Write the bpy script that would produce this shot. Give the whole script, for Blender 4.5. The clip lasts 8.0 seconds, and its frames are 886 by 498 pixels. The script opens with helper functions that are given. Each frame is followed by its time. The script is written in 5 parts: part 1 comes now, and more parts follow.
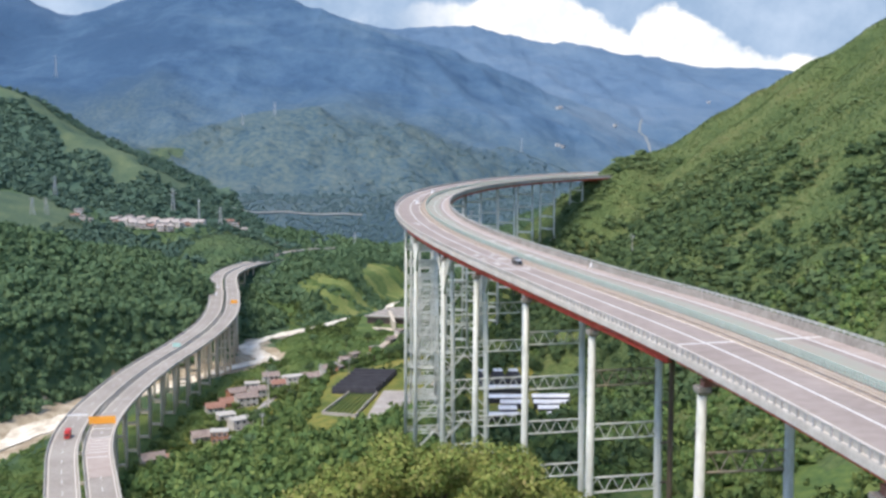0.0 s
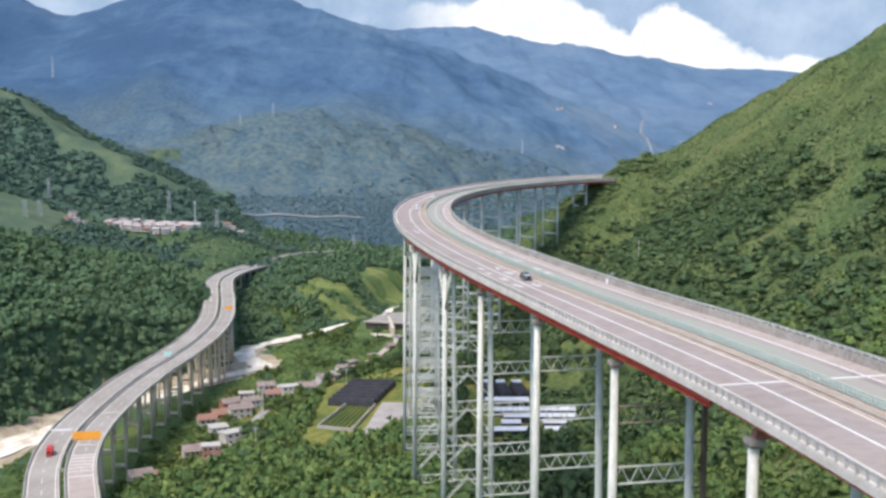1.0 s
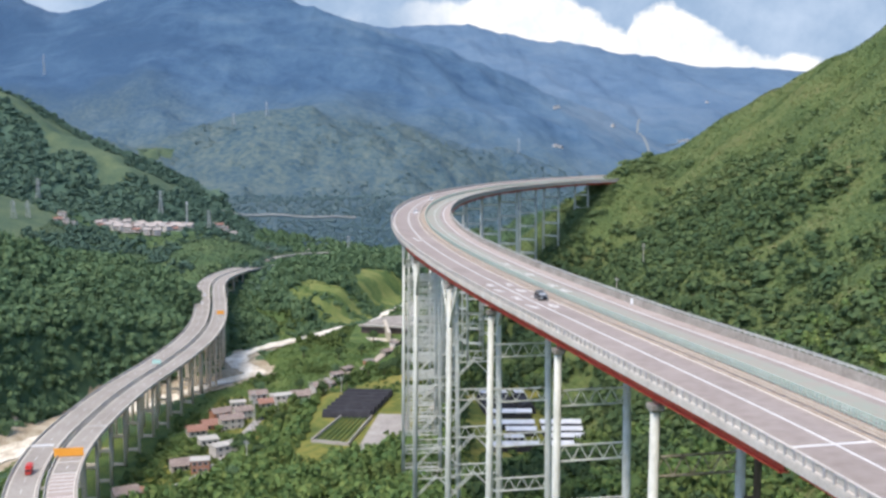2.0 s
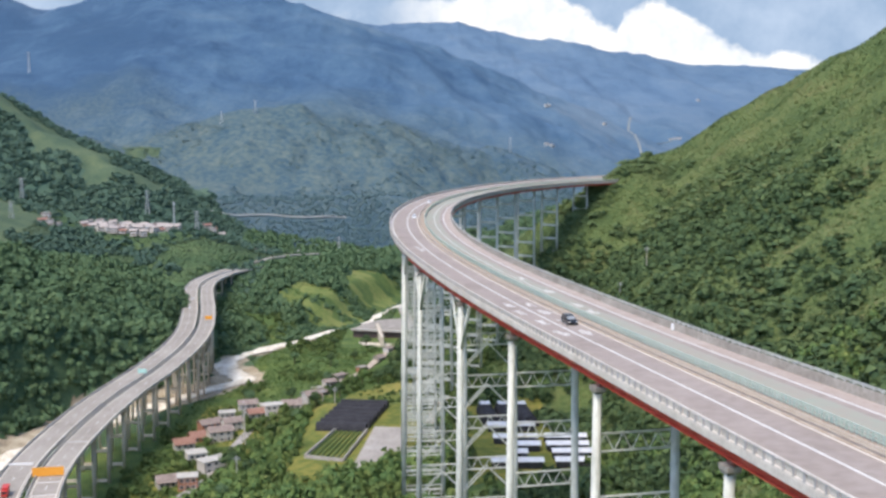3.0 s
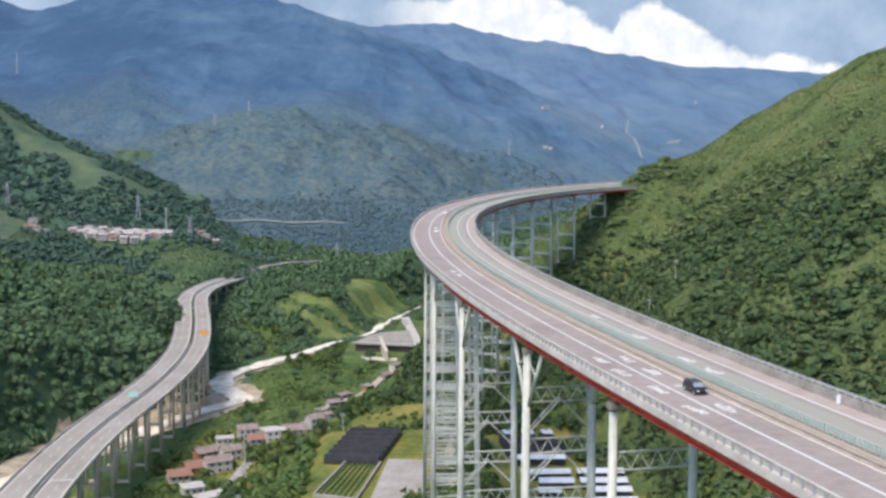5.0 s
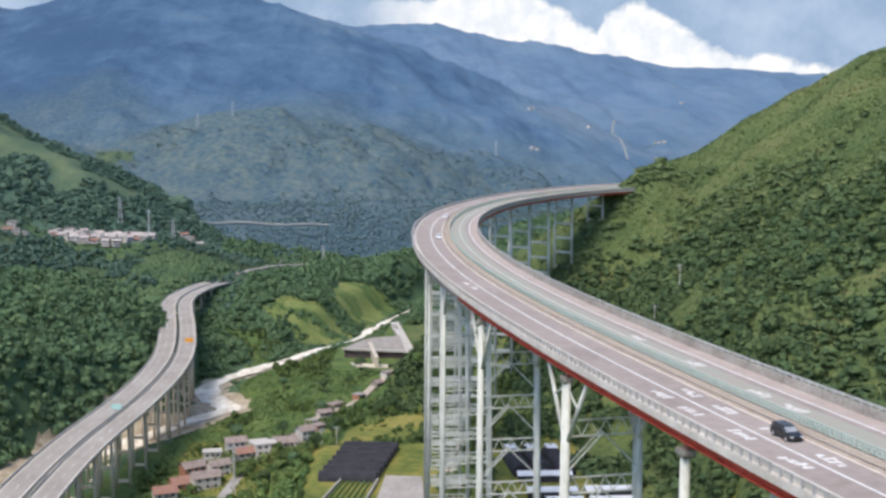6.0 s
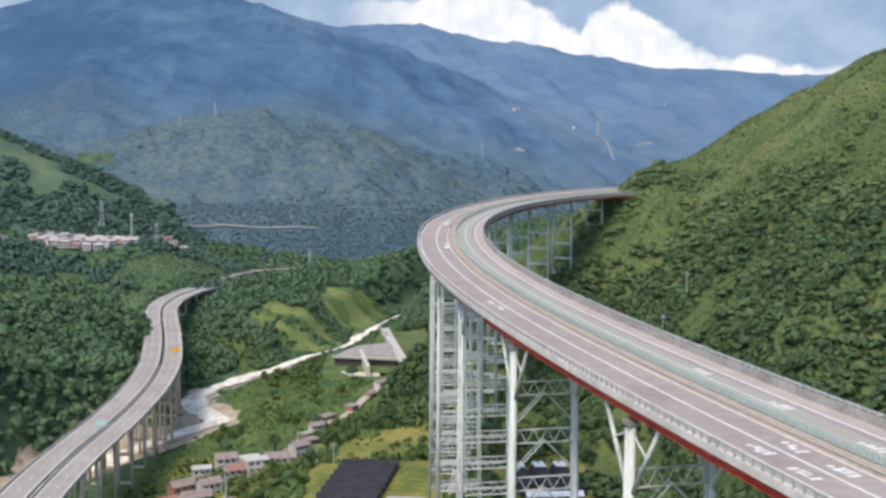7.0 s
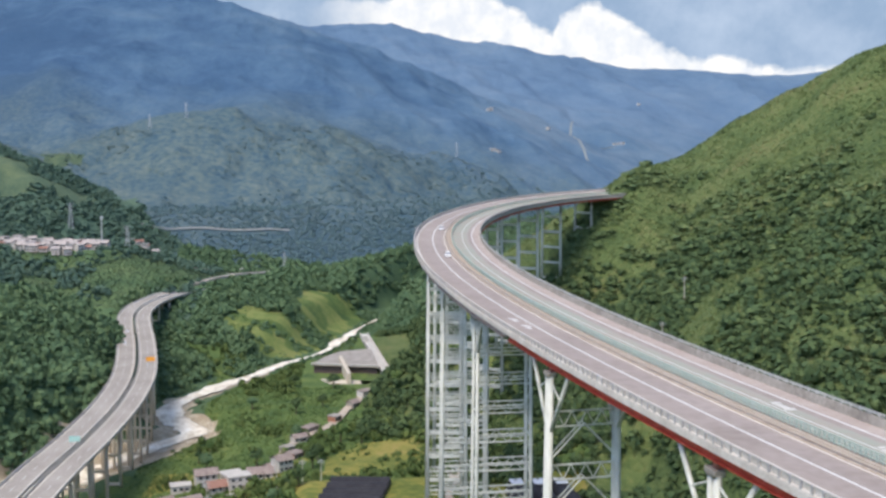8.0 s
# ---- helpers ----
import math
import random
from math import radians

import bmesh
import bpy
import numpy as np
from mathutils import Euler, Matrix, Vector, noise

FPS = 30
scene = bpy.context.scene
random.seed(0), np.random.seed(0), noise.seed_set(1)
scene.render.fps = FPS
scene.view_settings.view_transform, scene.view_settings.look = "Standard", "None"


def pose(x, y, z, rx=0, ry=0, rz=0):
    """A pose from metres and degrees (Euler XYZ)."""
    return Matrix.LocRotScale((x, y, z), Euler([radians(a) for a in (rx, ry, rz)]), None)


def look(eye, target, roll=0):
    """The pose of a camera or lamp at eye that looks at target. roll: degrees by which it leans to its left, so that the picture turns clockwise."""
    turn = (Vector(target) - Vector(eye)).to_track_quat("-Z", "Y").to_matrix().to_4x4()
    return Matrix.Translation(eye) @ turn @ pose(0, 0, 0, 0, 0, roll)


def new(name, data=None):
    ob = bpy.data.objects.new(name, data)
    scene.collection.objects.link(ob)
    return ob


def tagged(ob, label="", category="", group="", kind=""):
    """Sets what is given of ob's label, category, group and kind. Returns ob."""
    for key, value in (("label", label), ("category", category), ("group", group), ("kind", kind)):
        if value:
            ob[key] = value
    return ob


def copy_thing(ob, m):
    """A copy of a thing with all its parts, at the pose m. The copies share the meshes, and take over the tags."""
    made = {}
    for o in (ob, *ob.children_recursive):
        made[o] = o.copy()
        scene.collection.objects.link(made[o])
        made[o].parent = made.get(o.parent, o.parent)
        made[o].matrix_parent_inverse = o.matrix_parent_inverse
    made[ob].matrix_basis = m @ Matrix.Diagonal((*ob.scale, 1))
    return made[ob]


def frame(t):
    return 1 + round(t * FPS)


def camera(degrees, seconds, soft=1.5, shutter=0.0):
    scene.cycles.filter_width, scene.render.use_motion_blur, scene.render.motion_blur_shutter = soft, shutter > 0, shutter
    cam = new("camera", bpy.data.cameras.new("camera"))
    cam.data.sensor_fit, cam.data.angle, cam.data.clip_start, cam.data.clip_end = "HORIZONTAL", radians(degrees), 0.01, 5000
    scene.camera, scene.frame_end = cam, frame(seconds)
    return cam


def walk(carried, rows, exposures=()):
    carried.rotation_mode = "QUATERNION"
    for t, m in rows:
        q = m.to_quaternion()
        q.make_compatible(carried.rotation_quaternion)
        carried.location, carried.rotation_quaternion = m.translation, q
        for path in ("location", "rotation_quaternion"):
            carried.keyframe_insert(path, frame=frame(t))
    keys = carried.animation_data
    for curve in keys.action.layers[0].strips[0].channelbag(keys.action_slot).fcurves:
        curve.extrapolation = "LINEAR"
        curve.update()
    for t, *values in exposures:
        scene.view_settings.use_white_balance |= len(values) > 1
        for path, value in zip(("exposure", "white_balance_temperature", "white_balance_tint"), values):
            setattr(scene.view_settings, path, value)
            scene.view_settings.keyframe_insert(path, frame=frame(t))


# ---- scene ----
cam = camera(42.08, 8.0, soft=2.9)
PATH = [
    (0, (0.00, -0.00, 230.00), (0.00, 99.36, 218.71), -0.12),
    (0.5, (-0.24, 11.22, 229.96), (-0.22, 110.59, 218.76), -0.10),
    (1, (-0.49, 22.99, 230.15), (-0.46, 122.36, 218.96), -0.09),
    (1.5, (-1.19, 34.71, 230.50), (-1.10, 134.07, 219.27), -0.07),
    (3, (-7.46, 71.41, 231.71), (-5.95, 170.74, 220.19), -0.06),
    (3.5, (-9.70, 83.33, 231.76), (-8.15, 182.66, 220.36), -0.05),
    (4, (-12.24, 95.26, 231.74), (-10.65, 194.61, 220.46), -0.09),
    (4.5, (-15.77, 107.25, 232.02), (-14.01, 206.59, 220.68), -0.06),
    (6, (-25.93, 142.81, 231.53), (-22.13, 242.10, 220.26), -0.01),
    (6.5, (-29.60, 154.30, 231.90), (-25.06, 253.56, 220.62), -0.01),
    (7, (-33.93, 166.39, 232.25), (-28.49, 265.61, 221.04), 0.00),
    (7.5, (-37.77, 178.04, 232.09), (-31.08, 277.19, 220.91), -0.01),
    (8, (-42.32, 190.34, 231.97), (-34.23, 289.39, 220.80), -0.00),
]
walk(cam, [(t, look(eye, target, roll)) for t, eye, target, roll in PATH], [(0, 0.91), (3.5, 0.83), (4.2, 0.79), (8, 0.74)])

# ---- world, sun ----
world = bpy.data.worlds.new("sky")
scene.world = world
world.use_nodes = True
wn = world.node_tree.nodes
sky = wn.new("ShaderNodeTexSky")
sky.sky_type = "NISHITA"
sky.sun_disc = False
SUN_ELEVATION, SUN_TURN = radians(58), radians(215)
sky.sun_elevation, sky.sun_rotation = SUN_ELEVATION, SUN_TURN
sky.altitude, sky.air_density, sky.dust_density, sky.ozone_density = 1500, 1.0, 2.5, 1.0
world.node_tree.links.new(sky.outputs[0], wn["Background"].inputs[0])
wn["Background"].inputs[1].default_value = 0.18
sun = new("sun", bpy.data.lights.new("sun", "SUN"))
sun.data.energy, sun.data.angle, sun.data.color = 2.25, radians(25), (1.0, 0.885, 0.75)
sun_way = Vector((math.sin(SUN_TURN) * math.cos(SUN_ELEVATION), math.cos(SUN_TURN) * math.cos(SUN_ELEVATION), math.sin(SUN_ELEVATION)))
sun.rotation_euler = sun_way.to_track_quat("Z", "Y").to_euler()


# ---- materials ----
def material(name, colors, scale=1.0, rough=0.8, bump=0.0, bump_scale=None, metal=0.0, island=0.0, random_object=0.0, fine=6.0, stretch=(1, 1, 1), detail=6.0):
    """Noise of two scales mixed through a ramp of base colours, with bump."""
    m = bpy.data.materials.new(name)
    m.use_nodes = True
    t = m.node_tree
    n, link = t.nodes, t.links.new
    bsdf = n["Principled BSDF"]
    geo = n.new("ShaderNodeNewGeometry")
    mp = n.new("ShaderNodeVectorMath")
    mp.operation = "MULTIPLY"
    mp.inputs[1].default_value = stretch
    link(geo.outputs["Position"], mp.inputs[0])
    big = n.new("ShaderNodeTexNoise")
    big.inputs["Scale"].default_value, big.inputs["Detail"].default_value = scale, detail
    small = n.new("ShaderNodeTexNoise")
    small.inputs["Scale"].default_value, small.inputs["Detail"].default_value = scale * fine, 4.0
    for k in (big, small):
        link(mp.outputs[0], k.inputs["Vector"])
    add = n.new("ShaderNodeMath")
    add.operation = "MULTIPLY_ADD"
    link(small.outputs["Fac"], add.inputs[0])
    add.inputs[1].default_value = 0.45
    half = n.new("ShaderNodeMath")
    half.operation = "MULTIPLY"
    half.inputs[1].default_value = 0.55
    link(big.outputs["Fac"], half.inputs[0])
    link(half.outputs[0], add.inputs[2])
    value = add.outputs[0]
    for share, source in ((island, "Random Per Island"), (random_object, "")):
        if share:
            mix = n.new("ShaderNodeMix")
            mix.inputs[0].default_value = share
            link(value, mix.inputs[2])
            link(geo.outputs[source] if source else n.new("ShaderNodeObjectInfo").outputs["Random"], mix.inputs[3])
            value = mix.outputs[0]
    ramp = n.new("ShaderNodeValToRGB")
    e = ramp.color_ramp.elements
    lo, hi = (0.33, 0.67) if not (island or random_object) else (0.25, 0.75)
    e[0].position, e[1].position = lo, hi
    for k in range(len(colors) - 2):
        e.new(lo + (hi - lo) * (k + 1) / (len(colors) - 1))
    for el, c in zip(e, colors):
        el.color = (*c, 1)
    link(value, ramp.inputs[0])
    link(ramp.outputs[0], bsdf.inputs["Base Color"])
    bsdf.inputs["Roughness"].default_value, bsdf.inputs["Metallic"].default_value = rough, metal
    bsdf.inputs["Specular IOR Level"].default_value = 0.2 if rough > 0.7 else 0.4
    if bump:
        bn = n.new("ShaderNodeBump")
        bn.inputs["Strength"].default_value, bn.inputs["Distance"].default_value = 0.8, bump
        tex = n.new("ShaderNodeTexNoise")
        tex.inputs["Scale"].default_value, tex.inputs["Detail"].default_value = bump_scale or scale * 4, 5.0
        link(geo.outputs["Position"], tex.inputs["Vector"])
        link(tex.outputs["Fac"], bn.inputs["Height"])
        link(bn.outputs[0], bsdf.inputs["Normal"])
    return m


ASPHALT = material("asphalt", [(0.252, 0.212, 0.188), (0.312, 0.265, 0.238), (0.362, 0.312, 0.282)], 0.05, 0.85, 0.01, 8, fine=12)
OLD_ASPHALT = material("old_asphalt", [(0.24, 0.215, 0.185), (0.31, 0.28, 0.245), (0.37, 0.34, 0.30)], 0.05, 0.85, 0.01, 8, fine=12)
GREEN_PAINT = material("worn_green_paint", [(0.34, 0.30, 0.255), (0.325, 0.315, 0.265), (0.295, 0.335, 0.275)], 0.05, 0.8, fine=9)
PINK_PAINT = material("worn_red_paint", [(0.33, 0.27, 0.235), (0.39, 0.325, 0.285), (0.43, 0.37, 0.33)], 0.2, 0.8)
WHITE_PAINT = material("white_road_paint", [(0.54, 0.52, 0.49), (0.76, 0.74, 0.71)], 0.8, 0.8)
CONCRETE = material("concrete", [(0.36, 0.34, 0.31), (0.45, 0.43, 0.39), (0.52, 0.49, 0.45)], 0.25, 0.85, 0.02, 3)
PARAPET = material("parapet_concrete", [(0.43, 0.385, 0.345), (0.54, 0.49, 0.445), (0.64, 0.595, 0.55)], 0.3, 0.8, fine=10)
OLD_CONCRETE = material("weathered_concrete", [(0.40, 0.345, 0.27), (0.53, 0.47, 0.38), (0.63, 0.565, 0.47)], 0.3, 0.9, 0.03, 2, stretch=(1, 1, 0.25))
RED_STEEL = material("red_steel", [(0.30, 0.036, 0.022), (0.46, 0.055, 0.032), (0.52, 0.10, 0.065)], 0.4, 0.6)
PALE_STEEL = material("pale_steel", [(0.36, 0.37, 0.33), (0.50, 0.51, 0.47), (0.62, 0.63, 0.58)], 0.35, 0.6, stretch=(1, 1, 0.3))
RAIL_STEEL = material("rail_steel", [(0.45, 0.45, 0.43), (0.6, 0.6, 0.58)], 0.5, 0.5, metal=0.2)
GREEN_RAIL = material("green_rail", [(0.34, 0.43, 0.37), (0.46, 0.53, 0.47)], 0.5, 0.6)
ORANGE = material("orange_panel", [(0.75, 0.30, 0.03), (0.85, 0.38, 0.05)], 0.3, 0.6)
MEADOW = material("meadow", [(0.038, 0.072, 0.026), (0.066, 0.110, 0.034), (0.104, 0.148, 0.042), (0.160, 0.180, 0.056)], 0.045, 0.95, 0.6, 0.6, fine=10)
HILL_GRASS = material("hill_grass", [(0.046, 0.076, 0.030), (0.070, 0.106, 0.038), (0.094, 0.130, 0.046), (0.124, 0.150, 0.056), (0.150, 0.140, 0.064)], 0.03, 0.95, 3.0, 0.35, fine=12)
HILL_GRASS_BLADE = material("grass_blades", [(0.066, 0.108, 0.050), (0.096, 0.142, 0.058), (0.128, 0.174, 0.068), (0.164, 0.194, 0.078), (0.190, 0.182, 0.088)], 0.03, 0.95, island=0.25, fine=12)
LEAF_VALLEY = material("valley_leaves", [(0.044, 0.094, 0.038), (0.080, 0.138, 0.047), (0.126, 0.184, 0.056), (0.19, 0.222, 0.070)], 0.06, 0.9, island=0.3, fine=20)
MEADOW_BLADE = material("meadow_blades", [(0.048, 0.090, 0.034), (0.076, 0.126, 0.042), (0.108, 0.160, 0.050), (0.165, 0.195, 0.062)], 0.035, 0.95, island=0.25, fine=10)
LEAF_DARK = material("dark_leaves", [(0.050, 0.094, 0.052), (0.076, 0.134, 0.070), (0.108, 0.170, 0.082), (0.148, 0.208, 0.098)], 0.03, 0.9, island=0.3, fine=22)
LEAF_BUSH = material("bush_leaves", [(0.036, 0.066, 0.024), (0.066, 0.104, 0.034), (0.102, 0.140, 0.042), (0.148, 0.176, 0.056)], 0.03, 0.9, island=0.3, fine=24)
LEAF_LIGHT = material("light_leaves", [(0.068, 0.108, 0.026), (0.125, 0.172, 0.040), (0.190, 0.228, 0.056), (0.245, 0.245, 0.072), (0.245, 0.205, 0.088)], 0.25, 0.85, island=0.35)
RIVER_WATER = material("turbid_water", [(0.42, 0.345, 0.245), (0.62, 0.55, 0.435), (0.82, 0.765, 0.655), (0.96, 0.93, 0.86)], 0.13, 0.7, 0.4, 0.6, fine=5, stretch=(1, 0.6, 1))
GRAVEL = material("river_gravel", [(0.21, 0.165, 0.11), (0.31, 0.255, 0.18), (0.45, 0.385, 0.285), (0.57, 0.51, 0.41)], 0.10, 0.95, 0.4, 0.8, fine=9)

MEDIAN = material("median_gravel", [(0.28, 0.22, 0.17), (0.38, 0.31, 0.25), (0.46, 0.40, 0.33)], 0.6, 0.95)
CREAM_PAINT = material("cream_paint", [(0.64, 0.58, 0.49), (0.80, 0.74, 0.64)], 0.5, 0.7)
DARK_STEEL = material("dark_steel", [(0.07, 0.05, 0.05), (0.12, 0.085, 0.08)], 0.4, 0.7)
CAP_STEEL = material("cap_steel", [(0.16, 0.06, 0.045), (0.24, 0.09, 0.06), (0.3, 0.2, 0.16)], 0.6, 0.7)
PINKISH_STEEL = material("pinkish_steel", [(0.24, 0.17, 0.15), (0.34, 0.26, 0.235), (0.42, 0.35, 0.32)], 0.5, 0.7)
# Rusty brown, darkened further to paint in the shade below the deck.
SHADED_RUST_STEEL = material("shaded_rust_steel", [(0.12, 0.09, 0.06), (0.24, 0.20, 0.15), (0.36, 0.34, 0.28)], 0.6, 0.7)
BROWN_STEEL = material("brown_steel", [(0.06, 0.042, 0.028), (0.11, 0.08, 0.055), (0.17, 0.13, 0.09)], 0.8, 0.8, stretch=(1, 1, 0.2))
TAN_RAIL = material("tan_rail", [(0.42, 0.35, 0.28), (0.55, 0.47, 0.39)], 0.5, 0.6)
POST_GREY = material("grey_post", [(0.30, 0.29, 0.29), (0.42, 0.40, 0.40)], 0.8, 0.7)
TEAL = material("teal_panel", [(0.25, 0.5, 0.45), (0.45, 0.62, 0.58)], 0.4, 0.5)
BLACK_PAINT = material("black_car_paint", [(0.012, 0.012, 0.014), (0.02, 0.02, 0.022)], 2.0, 0.25)
WHITE_CAR = material("white_car_paint", [(0.75, 0.75, 0.75), (0.82, 0.82, 0.82)], 2.0, 0.3)
RED_PAINT = material("red_truck_paint", [(0.45, 0.03, 0.025), (0.55, 0.05, 0.04)], 1.0, 0.4)
CAR_GLASS = material("car_glass", [(0.02, 0.025, 0.03), (0.03, 0.035, 0.04)], 2.0, 0.1)
# Glass in pale grey: the bright reflection is part of the base colour.
SCREEN_GLASS = material("windscreen_glass", [(0.22, 0.24, 0.26), (0.32, 0.34, 0.36)], 2.0, 0.15)
TYRE = material("tyre", [(0.02, 0.02, 0.02), (0.035, 0.035, 0.035)], 3.0, 0.9)

# Leaves of the distant hills: aerial haze is mixed into these greens as blue.
LEAF_FAR = material("hazed_scrub_leaves", [(0.066, 0.110, 0.124), (0.092, 0.138, 0.136), (0.128, 0.170, 0.146)], 0.012, 0.9, island=0.2, fine=20)
LEAF_HILL = material("hazed_hill_leaves", [(0.046, 0.088, 0.070), (0.072, 0.124, 0.092), (0.106, 0.160, 0.108)], 0.02, 0.9, island=0.25, fine=20)
FOREST_FLOOR = material("forest_floor", [(0.040, 0.076, 0.040), (0.066, 0.112, 0.056), (0.094, 0.145, 0.066)], 0.03, 0.95, 0.8, 0.5, fine=14)
# Undergrowth with the same haze tint as LEAF_HILL.
HILL_FLOOR = material("hill_undergrowth", [(0.044, 0.086, 0.066), (0.068, 0.116, 0.080), (0.094, 0.144, 0.092)], 0.03, 0.95, 0.8, 0.5, fine=14)
# Hill grass with the crest's sunlit tone and a haze tint in its colour.
HILL_MEADOW = material("sunny_hill_meadow", [(0.045, 0.080, 0.055), (0.075, 0.112, 0.066), (0.12, 0.152, 0.08)], 0.035, 0.95, 1.0, 0.3, fine=10)
FIELD_GREEN = material("field_green", [(0.044, 0.084, 0.042), (0.066, 0.114, 0.052), (0.090, 0.140, 0.060), (0.12, 0.155, 0.07)], 0.025, 0.95, 0.6, 0.3, fine=10, stretch=(1, 2.5, 1))
HOUSE_GREY = material("grey_render", [(0.42, 0.385, 0.35), (0.60, 0.56, 0.52)], 0.2, 0.9)
DRY_GRASS = material("dry_grass", [(0.07, 0.10, 0.025), (0.13, 0.15, 0.035), (0.22, 0.20, 0.05), (0.28, 0.22, 0.08)], 0.03, 0.95, 0.3, 0.8, fine=9)
BLACK_NET = material("black_shade_net", [(0.018, 0.018, 0.022), (0.03, 0.03, 0.036), (0.05, 0.05, 0.056)], 0.3, 0.8)
WHITE_SHEET = material("white_roof_sheet", [(0.48, 0.50, 0.53), (0.66, 0.68, 0.71)], 0.3, 0.6)
HOUSE_WHITE = material("white_render", [(0.42, 0.395, 0.365), (0.60, 0.575, 0.54)], 0.3, 0.85)
HOUSE_BRICK = material("bare_brick", [(0.30, 0.14, 0.09), (0.38, 0.19, 0.13)], 0.4, 0.9)
ROOF_TILE = material("dull_roof_tiles", [(0.17, 0.135, 0.12), (0.25, 0.20, 0.18), (0.34, 0.29, 0.26)], 0.5, 0.9)
PALE_ROOF = material("pale_roof_tiles", [(0.30, 0.255, 0.23), (0.42, 0.37, 0.34), (0.52, 0.47, 0.44)], 0.3, 0.9)
ROOF_RED = material("red_roof_tiles", [(0.22, 0.12, 0.09), (0.33, 0.19, 0.15)], 0.5, 0.9)
DARK_PANE = material("dark_pane", [(0.03, 0.035, 0.04), (0.05, 0.055, 0.06)], 1.0, 0.2)
YARD = material("yard_concrete", [(0.24, 0.22, 0.20), (0.33, 0.305, 0.28), (0.40, 0.375, 0.35)], 0.10, 0.9)
TRACK = material("dirt_track", [(0.34, 0.28, 0.22), (0.44, 0.38, 0.31)], 0.2, 0.95)
BARK = material("bark", [(0.06, 0.045, 0.03), (0.11, 0.085, 0.06)], 1.0, 0.9, 0.02, 6)
PYLON_STEEL = material("pylon_steel", [(0.32, 0.34, 0.36), (0.42, 0.44, 0.46)], 0.2, 0.6)

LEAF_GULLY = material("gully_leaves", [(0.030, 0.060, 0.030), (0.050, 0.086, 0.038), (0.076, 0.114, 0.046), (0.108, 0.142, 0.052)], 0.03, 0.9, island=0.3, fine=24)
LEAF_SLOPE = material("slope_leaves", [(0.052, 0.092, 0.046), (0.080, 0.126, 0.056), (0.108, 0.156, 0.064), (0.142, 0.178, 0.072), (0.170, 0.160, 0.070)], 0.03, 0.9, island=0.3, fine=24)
# Forest leaves below the mountain, bluish and pale because haze is painted in.
LEAF_VALE = material("hazed_vale_leaves", [(0.066, 0.116, 0.136), (0.090, 0.146, 0.156), (0.118, 0.172, 0.166)], 0.014, 0.9, island=0.25, fine=20)
WALL_GREY = material("stained_wall_concrete", [(0.20, 0.18, 0.16), (0.29, 0.265, 0.235), (0.38, 0.35, 0.315)], 0.2, 0.9, 0.02, 3, fine=8)
# Tan earth and road turned grey blue: the haze over them is painted in.
FAR_SCAR = material("hazed_scar", [(0.15, 0.18, 0.20), (0.22, 0.24, 0.24)], 0.05, 0.95)
TERRACE = material("ripening_crops", [(0.085, 0.125, 0.038), (0.125, 0.165, 0.048), (0.175, 0.200, 0.064), (0.21, 0.20, 0.075)], 0.04, 0.95, 0.5, 0.5, fine=9, stretch=(1, 2, 1))
SCAR = material("bare_earth", [(0.22, 0.17, 0.11), (0.34, 0.27, 0.18)], 0.1, 0.95, 0.4, 0.6)


